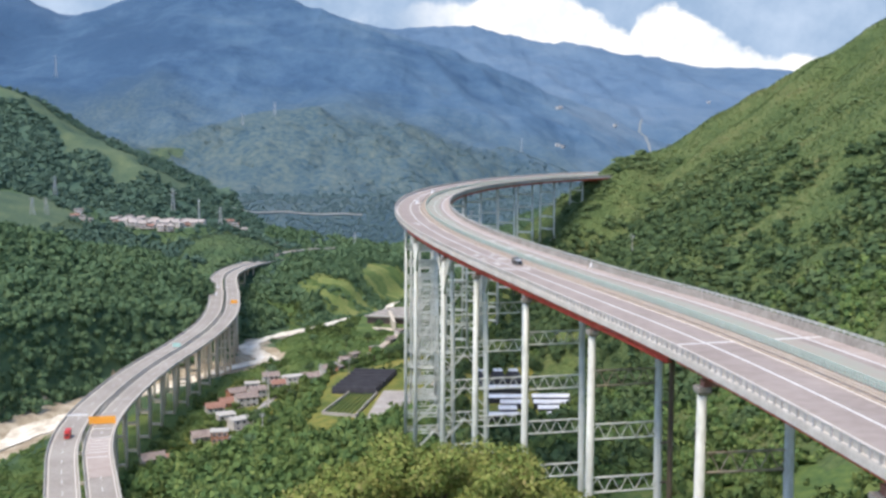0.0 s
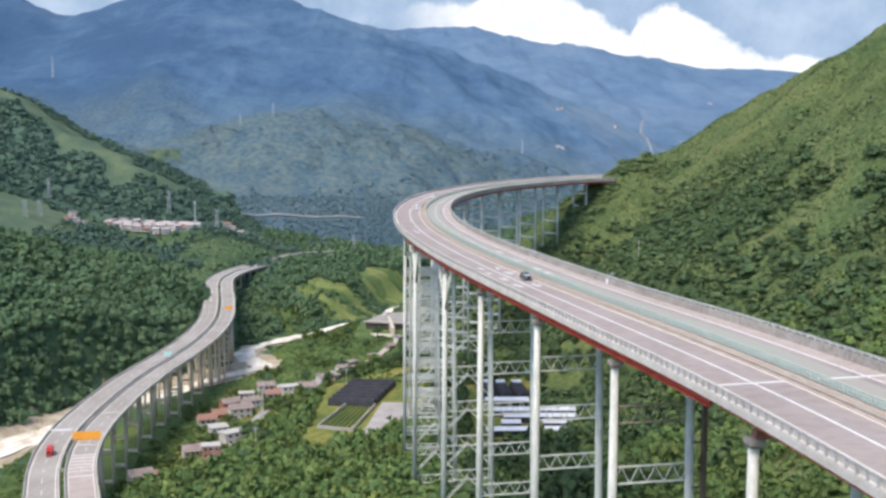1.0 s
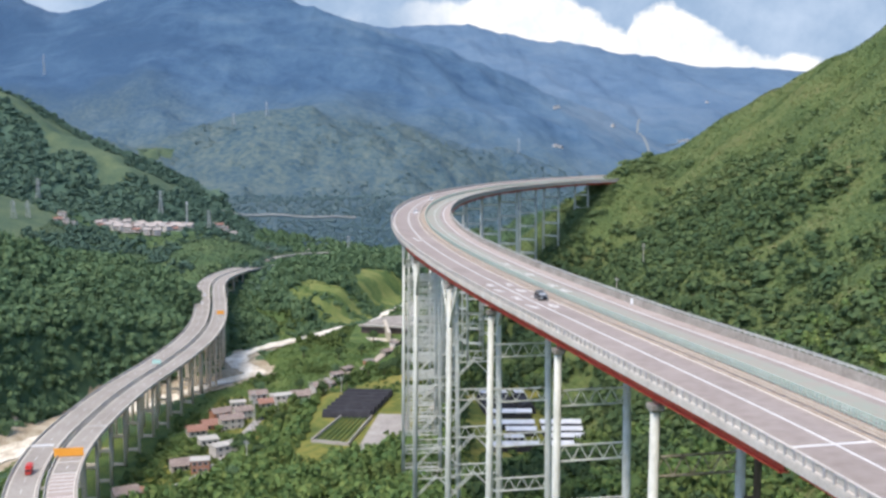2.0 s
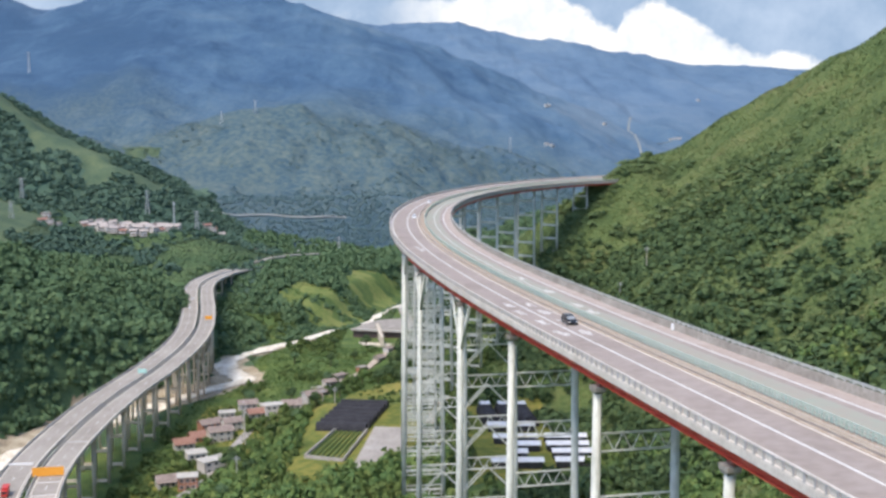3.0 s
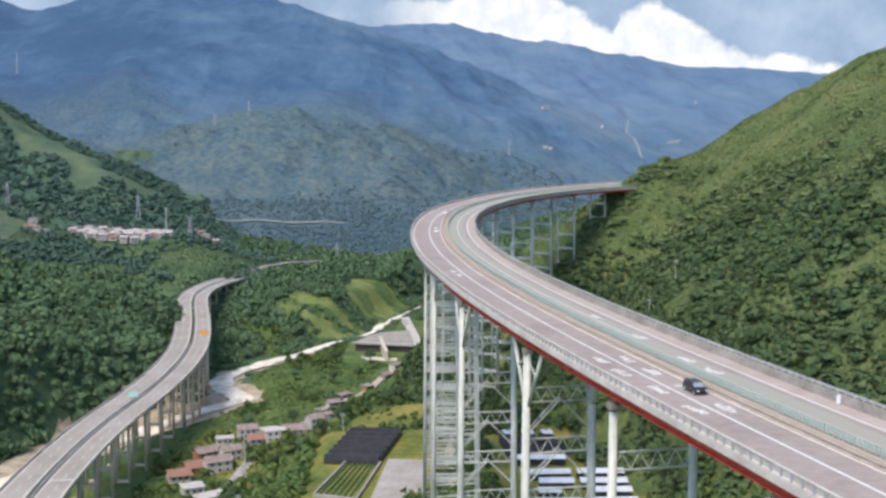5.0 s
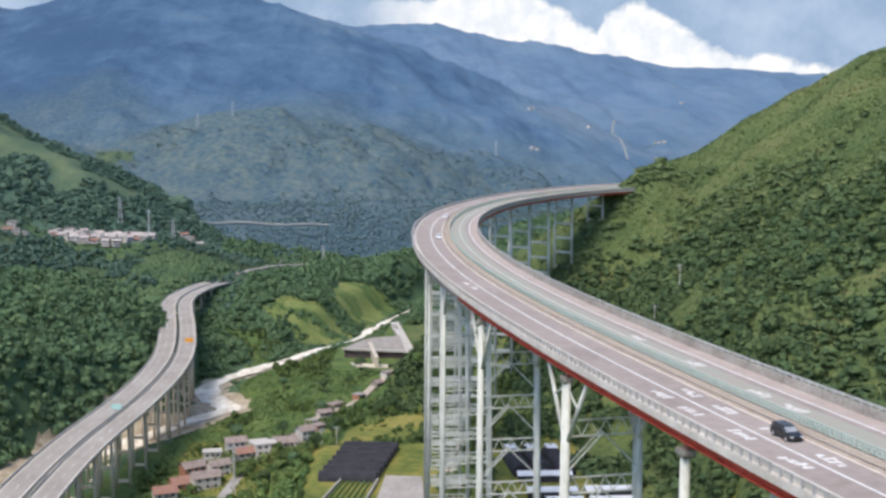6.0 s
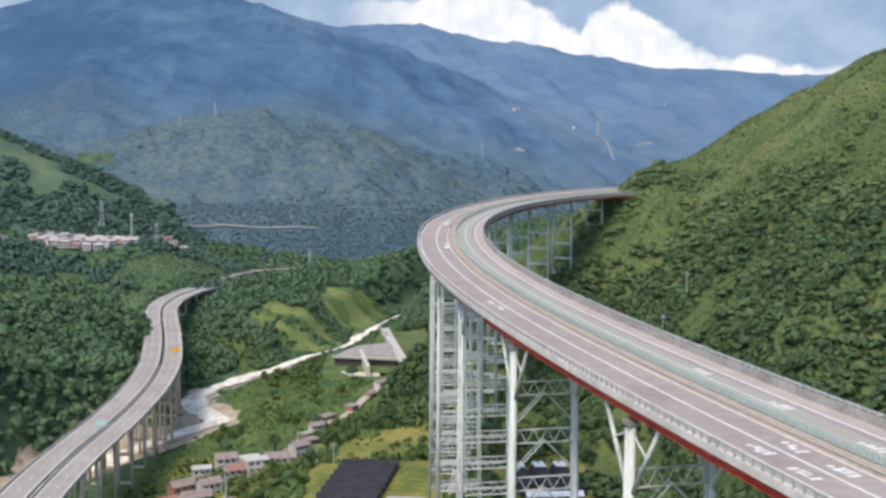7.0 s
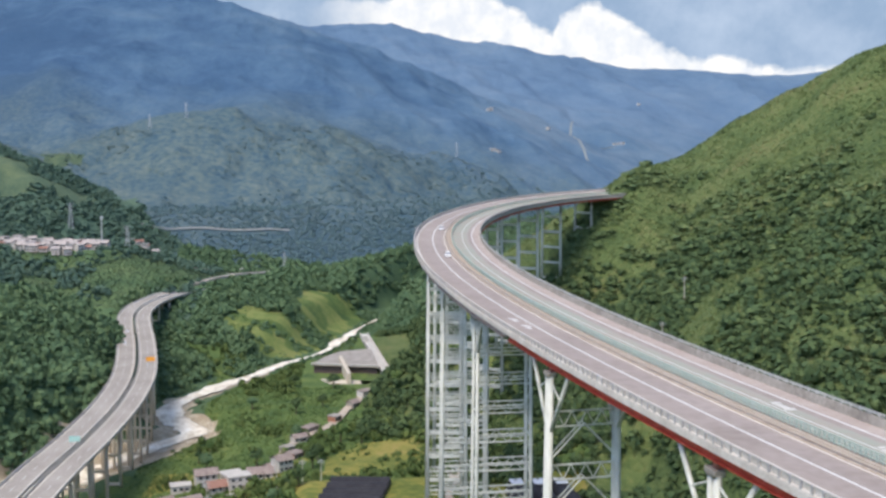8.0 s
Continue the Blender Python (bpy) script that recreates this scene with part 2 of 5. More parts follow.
def mountain_material():
    """Scrub on the nearer mountain, forest on the range and darker at the foot; aerial haze is painted in as blue that
    grows with distance.
    """
    m = bpy.data.materials.new("hazed_mountain_forest")
    m.use_nodes = True
    n, link = m.node_tree.nodes, m.node_tree.links.new
    geo, sep = n.new("ShaderNodeNewGeometry"), n.new("ShaderNodeSeparateXYZ")
    link(geo.outputs["Position"], sep.inputs[0])

    def calc(op, a, b, c=0.0, clamp=False):
        k = n.new("ShaderNodeMath")
        k.operation, k.use_clamp = op, clamp
        for i, q in enumerate((a, b, c)):
            if isinstance(q, (int, float)):
                k.inputs[i].default_value = q
            else:
                link(q, k.inputs[i])
        return k.outputs[0]

    def noise(scale, detail, rough=0.55):
        k = n.new("ShaderNodeTexNoise")
        k.inputs["Scale"].default_value, k.inputs["Detail"].default_value, k.inputs["Roughness"].default_value = scale, detail, rough
        link(geo.outputs["Position"], k.inputs["Vector"])
        return k.outputs["Fac"]

    def ramp(value, colors, lo=0.36, hi=0.64):
        k = n.new("ShaderNodeValToRGB")
        e = k.color_ramp.elements
        e[0].position, e[1].position = lo, hi
        for i in range(len(colors) - 2):
            e.new(lo + (hi - lo) * (i + 1) / (len(colors) - 1))
        for el, c in zip(e, colors):
            el.color = (*c, 1)
        link(value, k.inputs[0])
        return k.outputs[0]

    def mix(f, a, b):
        k = n.new("ShaderNodeMix")
        k.data_type = "RGBA"
        link(f, k.inputs[0])
        link(a, k.inputs[6])
        link(b, k.inputs[7])
        return k.outputs[2]
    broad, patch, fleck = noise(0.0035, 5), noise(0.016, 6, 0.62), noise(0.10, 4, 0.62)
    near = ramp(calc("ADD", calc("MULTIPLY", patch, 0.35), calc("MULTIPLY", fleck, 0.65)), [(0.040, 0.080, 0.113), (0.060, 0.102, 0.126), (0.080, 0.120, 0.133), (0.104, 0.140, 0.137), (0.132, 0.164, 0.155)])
    # Haze blue in the base colour, paler towards +x where the haze is brighter.
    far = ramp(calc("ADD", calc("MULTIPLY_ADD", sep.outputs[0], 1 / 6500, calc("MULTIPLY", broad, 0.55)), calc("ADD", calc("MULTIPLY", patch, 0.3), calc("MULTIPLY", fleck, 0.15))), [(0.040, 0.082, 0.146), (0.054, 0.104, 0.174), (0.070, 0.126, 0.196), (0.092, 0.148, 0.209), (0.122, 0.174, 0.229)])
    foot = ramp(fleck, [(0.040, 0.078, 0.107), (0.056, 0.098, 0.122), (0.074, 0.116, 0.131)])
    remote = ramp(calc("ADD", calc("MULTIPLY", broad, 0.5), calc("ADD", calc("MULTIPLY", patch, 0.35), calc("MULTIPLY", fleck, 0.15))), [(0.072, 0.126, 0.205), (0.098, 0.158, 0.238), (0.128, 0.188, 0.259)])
    # Mix by distance: the remotest slopes get the palest haze tint.
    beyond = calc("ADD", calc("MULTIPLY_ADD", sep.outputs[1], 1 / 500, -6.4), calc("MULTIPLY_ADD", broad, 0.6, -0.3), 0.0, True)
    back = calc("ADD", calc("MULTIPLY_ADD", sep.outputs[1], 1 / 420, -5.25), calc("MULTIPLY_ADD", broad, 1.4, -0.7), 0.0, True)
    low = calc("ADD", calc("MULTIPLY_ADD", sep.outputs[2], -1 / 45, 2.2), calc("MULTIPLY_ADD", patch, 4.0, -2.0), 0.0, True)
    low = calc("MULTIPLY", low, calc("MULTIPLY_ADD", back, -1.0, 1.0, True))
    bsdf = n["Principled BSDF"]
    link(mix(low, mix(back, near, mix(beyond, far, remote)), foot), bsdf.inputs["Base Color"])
    bsdf.inputs["Roughness"].default_value, bsdf.inputs["Specular IOR Level"].default_value = 0.95, 0.1
    bump = n.new("ShaderNodeBump")
    bump.inputs["Strength"].default_value, bump.inputs["Distance"].default_value = 0.7, 12.0
    link(noise(0.028, 6, 0.6), bump.inputs["Height"])
    link(bump.outputs[0], bsdf.inputs["Normal"])
    return m


MOUNTAIN = mountain_material()

# ---- helpers for meshes ----
class Geo:
    """Collects vertices and faces of one mesh."""

    def __init__(self):
        self.v, self.f = [], []

    def add(self, verts, faces):
        o = len(self.v)
        self.v.extend(tuple(p) for p in verts)
        self.f.extend(tuple(o + i for i in q) for q in faces)
        return self

    def box(self, c, sx, sy, sz, turn=0.0):
        """A box with its bottom centre at c, turned about z."""
        a, b = math.cos(turn), math.sin(turn)
        vs = []
        for z in (0, sz):
            for x, y in ((-sx / 2, -sy / 2), (sx / 2, -sy / 2), (sx / 2, sy / 2), (-sx / 2, sy / 2)):
                vs.append((c[0] + a * x - b * y, c[1] + b * x + a * y, c[2] + z))
        return self.add(vs, [(3, 2, 1, 0), (4, 5, 6, 7), (0, 1, 5, 4), (1, 2, 6, 5), (2, 3, 7, 6), (3, 0, 4, 7)])

    def tube(self, p, q, r, n=8, r2=None):
        p, q = Vector(p), Vector(q)
        way = (q - p).normalized()
        side = way.cross(Vector((0, 0, 1)) if abs(way.z) < 0.9 else Vector((1, 0, 0))).normalized()
        other = way.cross(side)
        vs = []
        for c, k in ((p, r), (q, r if r2 is None else r2)):
            for i in range(n):
                a = 2 * math.pi * i / n
                vs.append(c + (side * math.cos(a) + other * math.sin(a)) * k)
        fs = [(i, (i + 1) % n, n + (i + 1) % n, n + i) for i in range(n)]
        return self.add(vs, fs + [tuple(range(n - 1, -1, -1)), tuple(range(n, 2 * n))])

    def mesh(self, name, mat, smooth=False):
        me = bpy.data.meshes.new(name)
        me.from_pydata(self.v, [], self.f)
        me.materials.append(mat)
        if smooth:
            me.shade_smooth()
        bm = bmesh.new()
        bm.from_mesh(me)
        bmesh.ops.recalc_face_normals(bm, faces=bm.faces)
        bm.to_mesh(me)
        bm.free()
        return me


def part(name, geo, mat, parent=None, label="", smooth=False):
    ob = new(name, geo.mesh(name, mat, smooth) if isinstance(geo, Geo) else geo)
    ob.parent = parent
    return tagged(ob, label)


def lattice(n, seed):
    rng = np.random.RandomState(seed)
    return rng.rand(n, n)


LATTICES = [lattice(256, k) for k in range(6)]


def value_noise(x, y, size, layer=0):
    """Smooth noise in -1..1 with bumps of that size."""
    g = LATTICES[layer % 6]
    u, v = np.asarray(x) / size + 57.3 * layer, np.asarray(y) / size + 31.7 * layer
    i, j = np.floor(u).astype(int), np.floor(v).astype(int)
    a, b = u - i, v - j
    a, b = a * a * (3 - 2 * a), b * b * (3 - 2 * b)
    i, j, k, l = i % 256, j % 256, (i + 1) % 256, (j + 1) % 256
    return 2 * (g[i, j] * (1 - a) * (1 - b) + g[k, j] * a * (1 - b) + g[i, l] * (1 - a) * b + g[k, l] * a * b) - 1


# ---- the two roads in plan ----
class Line:
    """A road's centre line: places every 2 m with headings."""

    def __init__(self, x, y, z):
        self.x, self.y, self.z = x, y, z
        self.bank = np.zeros(len(x))
        dx, dy = np.gradient(x), np.gradient(y)
        self.s = np.concatenate([[0], np.cumsum(np.hypot(np.diff(x), np.diff(y)))])
        k = np.hypot(dx, dy)
        self.tx, self.ty = dx / k, dy / k

    def at(self, s, off=0.0, up=0.0):
        """The place at s metres along, off metres to the right, up metres above."""
        f = lambda a: np.interp(s, self.s, a)
        tx, ty = f(self.tx), f(self.ty)
        return np.stack([f(self.x) + off * ty, f(self.y) - off * tx, f(self.z) + up + off * f(self.bank)], -1)

    def turn(self, s):
        return math.atan2(-float(np.interp(s, self.s, self.tx)), float(np.interp(s, self.s, self.ty)))


def main_line():
    step = 2.0
    s = np.arange(0, 1183, step) - 250
    bend = np.interp(s, np.linspace(0, 940, 12), [-0.0109, -0.1596, 0.0311, 0.0489, 0.0778, 0.0925, 0.1037, 0.1575, 0.1636, 0.2333, 0.3484, 0.4463]) / 100
    bend = np.where(s < 0, 0.0, bend)
    h = np.cumsum(bend * step)
    h += -0.0754 - h[125]
    x, y = np.cumsum(np.sin(h)) * step, np.cumsum(np.cos(h)) * step
    z = 201.61 - 0.031443 * s + 0.0000136 * s * s
    line = Line(x - x[125] + 51.31, y - y[125] + 69.82, z)
    line.bank = -np.clip(31.5 * bend, -0.02, 0.075)
    return line


MAIN = main_line()
S0 = 250.0  # length of line before the zero of the piers' places


def spline(pts, step=2.0):
    """Smooth line through a few plan points (x, y, z)."""
    p = np.array(pts, float)
    p = np.vstack([2 * p[0] - p[1], p, 2 * p[-1] - p[-2]])
    out = []
    for i in range(1, len(p) - 2):
        n = max(2, int(np.linalg.norm(p[i + 1, :2] - p[i, :2]) / step))
        t = np.arange(n)[:, None] / n
        a, b, c, d = p[i - 1], p[i], p[i + 1], p[i + 2]
        out.append(0.5 * (2 * b + (c - a) * t + (2 * a - 5 * b + 4 * c - d) * t * t + (3 * b - a - 3 * c + d) * t ** 3))
    out.append(p[-2:-1])
    q = np.vstack(out)
    return Line(q[:, 0], q[:, 1], q[:, 2])


LOWER = spline([(-95, 300, 101), (-131, 405, 98), (-150, 465, 96), (-160, 520, 94.5), (-165, 590, 92), (-165.5, 650, 90), (-163, 720, 87.5), (-164, 800, 84.5),
                (-171, 880, 82), (-188, 980, 79), (-206, 1070, 76), (-218, 1140, 73.5), (-219, 1190, 73), (-211, 1235, 73.0), (-197, 1272, 73.0), (-184, 1296, 73.0)])
RIVER = spline([(-330, 250, 72), (-285, 430, 62), (-250, 560, 54), (-238, 640, 51), (-205, 740, 48.5), (-166, 815, 47), (-153, 842, 46), (-137, 871, 45), (-143, 893, 44.5), (-160, 918, 43.5), (-158, 970, 40), (-142, 1030, 35),
                (-122, 1085, 30.5), (-99, 1143, 28), (-70, 1190, 26.5), (-50, 1260, 25), (-25, 1350, 24), (20, 1450, 22), (120, 1580, 19), (300, 1750, 15), (600, 2000, 10)], 6.0)


# ---- ground ----
def ridge(x, y, crest, slope, softness=0.0):
    best = np.full(x.shape, -1e9)
    for (ax, ay, az), (bx, by, bz) in zip(crest[:-1], crest[1:]):
        l2 = (bx - ax) ** 2 + (by - ay) ** 2
        t = np.clip(((x - ax) * (bx - ax) + (y - ay) * (by - ay)) / l2, 0, 1)
        d = np.hypot(x - ax - t * (bx - ax), y - ay - t * (by - ay))
        best = np.maximum(best, az + t * (bz - az) - slope * (np.sqrt(d * d + softness * softness) - softness))
    return best


def smooth_max(a, b, k):
    h = np.clip(0.5 + 0.5 * (a - b) / k, 0, 1)
    return b + (a - b) * h + k * h * (1 - h)


CRESTS = {
    "left": ([(-900, 500, 420), (-600, 700, 270), (-420, 800, 185), (-330, 880, 146), (-288, 960, 124), (-270, 1040, 100), (-256, 1110, 74), (-240, 1170, 52)], 0.52, 10),
    "right": ([(90, 1150, 112), (138, 1066, 166), (182, 1026, 200), (277, 988, 257), (356, 926, 310), (466, 803, 394), (496, 618, 440), (575, 360, 505), (615, 0, 545)], 0.78, 12),
    "nose": ([(62, 838, 118), (88, 866, 137), (113, 897, 151), (133, 915, 180), (146, 934, 196), (162, 965, 198)], 0.8, 8),
    "camera": ([(40, -500, 300), (10, -150, 210), (0, 40, 192), (-2, 112, 186), (-4, 140, 178)], 0.8, 14),
    "village": ([(-900, 1250, 330), (-660, 1380, 180), (-480, 1480, 104), (-383, 1427, 102), (-305, 1424, 99), (-261, 1361, 95), (-220, 1330, 84), (-190, 1305, 73.5), (-200, 1276, 70)], 0.33, 25),
    "wood": ([(-185, 1305, 73), (-166, 1365, 72), (-125, 1434, 67), (-60, 1450, 60), (60, 1450, 76), (200, 1480, 120), (420, 1500, 190)], 0.26, 20),
    "grass": ([(-1300, 1700, 520), (-900, 1750, 380), (-654, 1700, 276), (-531, 1650, 218), (-427, 1590, 166), (-380, 1590, 126), (-300, 1610, 84), (-200, 1680, 52)], 0.52, 12),
    "mid": ([(-1000, 1950, 300), (-700, 2030, 205), (-518, 2097, 176), (-400, 2180, 226), (-319, 2236, 244), (-200, 2280, 238), (-95, 2330, 215), (74, 2400, 172), (220, 2450, 124), (380, 2480, 78)], 0.5, 60),
    "saddle": ([(-319, 2236, 236), (-230, 2450, 262), (-240, 2700, 310), (-330, 3000, 410)], 0.45, 60),
    "back": ([(-3200, 2600, 900), (-1900, 3300, 690), (-1451, 3400, 560), (-1285, 3400, 585), (-1188, 3450, 560), (-1099, 3480, 530), (-989, 3450, 545), (-876, 3400, 575), (-744, 3400, 592), (-620, 3350, 600), (-507, 3350, 588),
              (-398, 3380, 554), (-302, 3400, 512), (-240, 3800, 500), (-215, 4350, 560)], 0.40, 50),
    "range": ([(-420, 4400, 560), (-215, 4350, 566), (92, 4350, 556), (215, 4350, 538), (339, 4350, 516), (504, 4350, 503), (628, 4350, 472), (753, 4350, 458), (877, 4350, 438), (1023, 4350, 420), (1251, 4350, 420),
               (1502, 4350, 400), (1963, 4350, 420), (3200, 3900, 800)], 0.33, 40),
    "spur": ([(-302, 3400, 512), (-159, 3150, 392), (-34, 2950, 295), (62, 2750, 210), (148, 2600, 140), (191, 2500, 98), (235, 2420, 60)], 0.58, 22),
    "far_spur": ([(628, 4350, 465), (650, 3800, 318), (665, 3300, 186), (650, 2900, 84)], 0.45, 30),
    "left_spur": ([(-1060, 3450, 535), (-1000, 3000, 400), (-900, 2600, 260), (-800, 2300, 190)], 0.5, 40),
}
# levelled yards: x range, y range, height
PADS = [(-62, -14, 536, 654, 84.5), (14, 72, 478, 628, 88.0), (-75, -12, 990, 1095, 42.0), (-36, 4, 935, 1185, 43.0), (-425, -265, 1372, 1440, 100.0)]
RIVER_LEAN = np.sqrt(1 + np.gradient(RIVER.x, RIVER.y) ** 2)


def ground_parts(x, y):
    """The ground's height, which hill it belongs to, and the distance from the river."""
    rx = np.interp(y, RIVER.y, RIVER.x)
    rz = np.interp(y, RIVER.y, RIVER.z)
    away = np.abs(x - rx)
    d = away / np.interp(y, RIVER.y, RIVER_LEAN)
    floor = rz + 2 + np.clip(0.07 * away + 0.12 * np.clip(away - 110, 0, None), 0, 90)
    floor = floor + (2.2 * value_noise(x, y, 45, 1) + 0.8 * value_noise(x, y, 14, 2)) * np.clip(away / 70, 0.15, 1)
    z, zone = floor, np.zeros(x.shape, int)
    for k, (name, (crest, slope, soft)) in enumerate(CRESTS.items()):
        r = ridge(x, y, crest, slope, soft)
        big = 230 if name in ("back", "range", "saddle", "spur", "far_spur", "left_spur") else 90
        rough = value_noise(x, y, big, 2) + 0.6 * value_noise(x, y, big * 0.45, 3) + 0.35 * value_noise(x, y, big * 0.2, 4)
        r = r + rough * {"back": 14, "range": 11, "spur": 9, "far_spur": 18, "left_spur": 18, "mid": 16, "saddle": 13, "right": 6, "left": 6, "grass": 7}.get(name, 2.0)
        if big == 230:
            r = r + 9 * np.abs(value_noise(x, y, 75, 5)) - 5 * np.abs(value_noise(x, y, 34, 1))
            r = r + 20 * (0.3 - np.abs(value_noise(x * 0.9 + y * 0.25, y * 0.45, 130, 3)))
        zone = np.where(r > z, k + 1, zone)
        z = smooth_max(r, z, 14)
    carve = np.minimum(z, rz - 0.6 + np.clip(d - 10, 0, None) * 0.3)
    z = z + (carve - z) * np.clip((46 - d) / 20, 0, 1) * (y < 1700)
    for x0, x1, y0, y1, h in PADS:
        gap = np.maximum(np.maximum(x0 - x, x - x1), np.maximum(y0 - y, y - y1))
        z = z + (h - z) * np.clip(1 - gap / 16, 0, 1)
    return z, zone, d


def ground_z(x, y):
    return ground_parts(np.asarray(x, float), np.asarray(y, float))[0]


def axis(stops):
    out = [np.arange(a, b, d) for a, b, d in stops]
    return np.concatenate(out)


def terrace(x, y):
    """Less than one on the open fields between the spur's wood and the river."""
    return np.minimum(np.hypot((x + 98) / 46, (y - 1206) / 42), np.hypot((x + 60) / 34, (y - 1325) / 62)) + 0.4 * value_noise(x, y, 24, 2)


def build_ground():
    gx = axis([(-4500, -1600, 120), (-1600, -700, 22), (-700, -330, 9), (-330, 330, 5), (330, 700, 10), (700, 1600, 24), (1600, 4601, 120)])
    gy = axis([(-2500, -200, 120), (-200, 300, 9), (300, 1150, 5), (1150, 1750, 9), (1750, 2700, 16), (2700, 4200, 28), (4200, 4601, 100)])
    X, Y = np.meshgrid(gx, gy)
    Z, zone, d = ground_parts(X, Y)
    nx, ny = len(gx), len(gy)
    i = np.arange(nx - 1)[None] + nx * np.arange(ny - 1)[:, None]
    quads = np.stack([i, i + 1, i + nx + 1, i + nx], -1).reshape(-1, 4)
    me = bpy.data.meshes.new("ground")
    me.from_pydata(np.stack([X, Y, Z], -1).reshape(-1, 3).tolist(), [], quads.tolist())
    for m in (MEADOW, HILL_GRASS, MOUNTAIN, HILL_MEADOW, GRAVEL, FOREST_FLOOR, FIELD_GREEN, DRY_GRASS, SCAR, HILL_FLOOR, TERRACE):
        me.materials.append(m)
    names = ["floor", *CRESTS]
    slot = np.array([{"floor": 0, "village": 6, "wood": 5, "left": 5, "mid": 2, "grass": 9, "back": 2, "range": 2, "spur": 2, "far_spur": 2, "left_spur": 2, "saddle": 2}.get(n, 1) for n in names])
    pick = np.where((d + 4 * value_noise(X, Y, 16, 3) < np.interp(Y, [900, 1000, 1125, 1140], [12, 7, 6, -9])), 4, np.where((zone == 0) & (Y > 1420), 2, slot[zone]))[:-1, :-1].reshape(-1)
    yards = np.zeros(X.shape, bool)
    for x0, x1, y0, y1, h in PADS[:2]:
        gap = np.maximum(np.maximum(x0 - X, X - x1), np.maximum(y0 - Y, Y - y1))
        yards |= gap + 8 * value_noise(X, Y, 20, 2) < 9
    sunny = -ridge(X, Y, [(px, py, 0) for px, py, pz in CRESTS["grass"][0][1:6]], 1.0)
    pick = np.where((zone == list(CRESTS).index("grass") + 1) & (sunny + 24 * value_noise(X, Y, 40, 3) < 38) | (np.hypot((X + 490) / 62, (Y - 1330) / 95) + 0.3 * value_noise(X, Y, 30, 2) < 1), 3, pick.reshape(ny - 1, nx - 1)[np.minimum(np.arange(ny), ny - 2)][:, np.minimum(np.arange(nx), nx - 2)])[:-1, :-1].reshape(-1)
    farmed = (zone == 0) & (X > -140) & (X < 90) & (Y > 760) & (Y < 1300) & (d > 20) & (value_noise(X, Y, 42, 2) + 0.4 * value_noise(X, Y, 15, 3) > 0.4 - 0.25 * (Y > 1080))
    pick = np.where(farmed[:-1, :-1].reshape(-1), 0, pick)
    strips = value_noise(X * 0.6 + Y * 0.2, Y * 1.6, 26, 4) + 0.3 * value_noise(X, Y, 11, 2)
    pick = np.where(((terrace(X, Y) < 1) & (d > 12))[:-1, :-1].reshape(-1), np.where(strips > -0.05, 10, 0)[:-1, :-1].reshape(-1), pick)
    pick = np.where((np.hypot((X + 219) * 1.3, Y - 762) < 11)[:-1, :-1].reshape(-1), 8, pick)
    dry = (np.hypot((X + 34) / 25, (Y - 728) / 40) + 0.25 * value_noise(X, Y, 12, 4) < 1) & (zone == 0)
    pick = np.where(dry[:-1, :-1].reshape(-1), 7, pick)
    pick = np.where((np.hypot((X + 502) / 38, (Y - 2026) / 24) + 0.3 * value_noise(X, Y, 30, 2) < 1)[:-1, :-1].reshape(-1), 3, pick)
    pick = np.where(((np.hypot((X - 38) / 17, (Y - 735) / 78) + 0.25 * value_noise(X, Y, 16, 4) < 1) & (Z < 112))[:-1, :-1].reshape(-1), 10, pick)
    homes = (X > -145) & (X < -62) & (Y > 500) & (Y < 760) & (value_noise(X, Y, 24, 5) > 0.05)
    pick = np.where(((yards | homes) & (zone == 0))[:-1, :-1].reshape(-1), 7, pick)
    me.polygons.foreach_set("material_index", pick.astype(np.int32))
    me.shade_smooth()
    tagged(new("ground", me), "green valley floor and mountain slopes of grass and forest", "ground", kind="structure")


build_ground()


def build_river():
    g = Geo()
    vs = []
    for x, y, z, tx, ty in zip(RIVER.x, RIVER.y, RIVER.z, RIVER.tx, RIVER.ty):
        w = float(np.interp(y, [930, 1010, 1130, 1180, 1215, 1238, 1290, 1320], [8.0, 6.0, 5.0, 2.4, 2.4, 6.0, 5.0, 1.5]))
        w *= 1 + 0.2 * math.sin(y * 0.05)
        a, b = (w * (1 + 0.45 * float(value_noise(x, y, 17, k)) + 0.25 * float(value_noise(x, y, 7, k + 2))) for k in (1, 3))
        vs += [(x + ty * a, y - tx * a, z + 1.0), (x - ty * b, y + tx * b, z + 1.0)]
    g.add(vs, [(2 * i, 2 * i + 1, 2 * i + 3, 2 * i + 2) for i in range(len(vs) // 2 - 1)])
    tagged(part("water", g, RIVER_WATER), "pale turbid mountain river with white rapids", "river", kind="structure")


build_river()


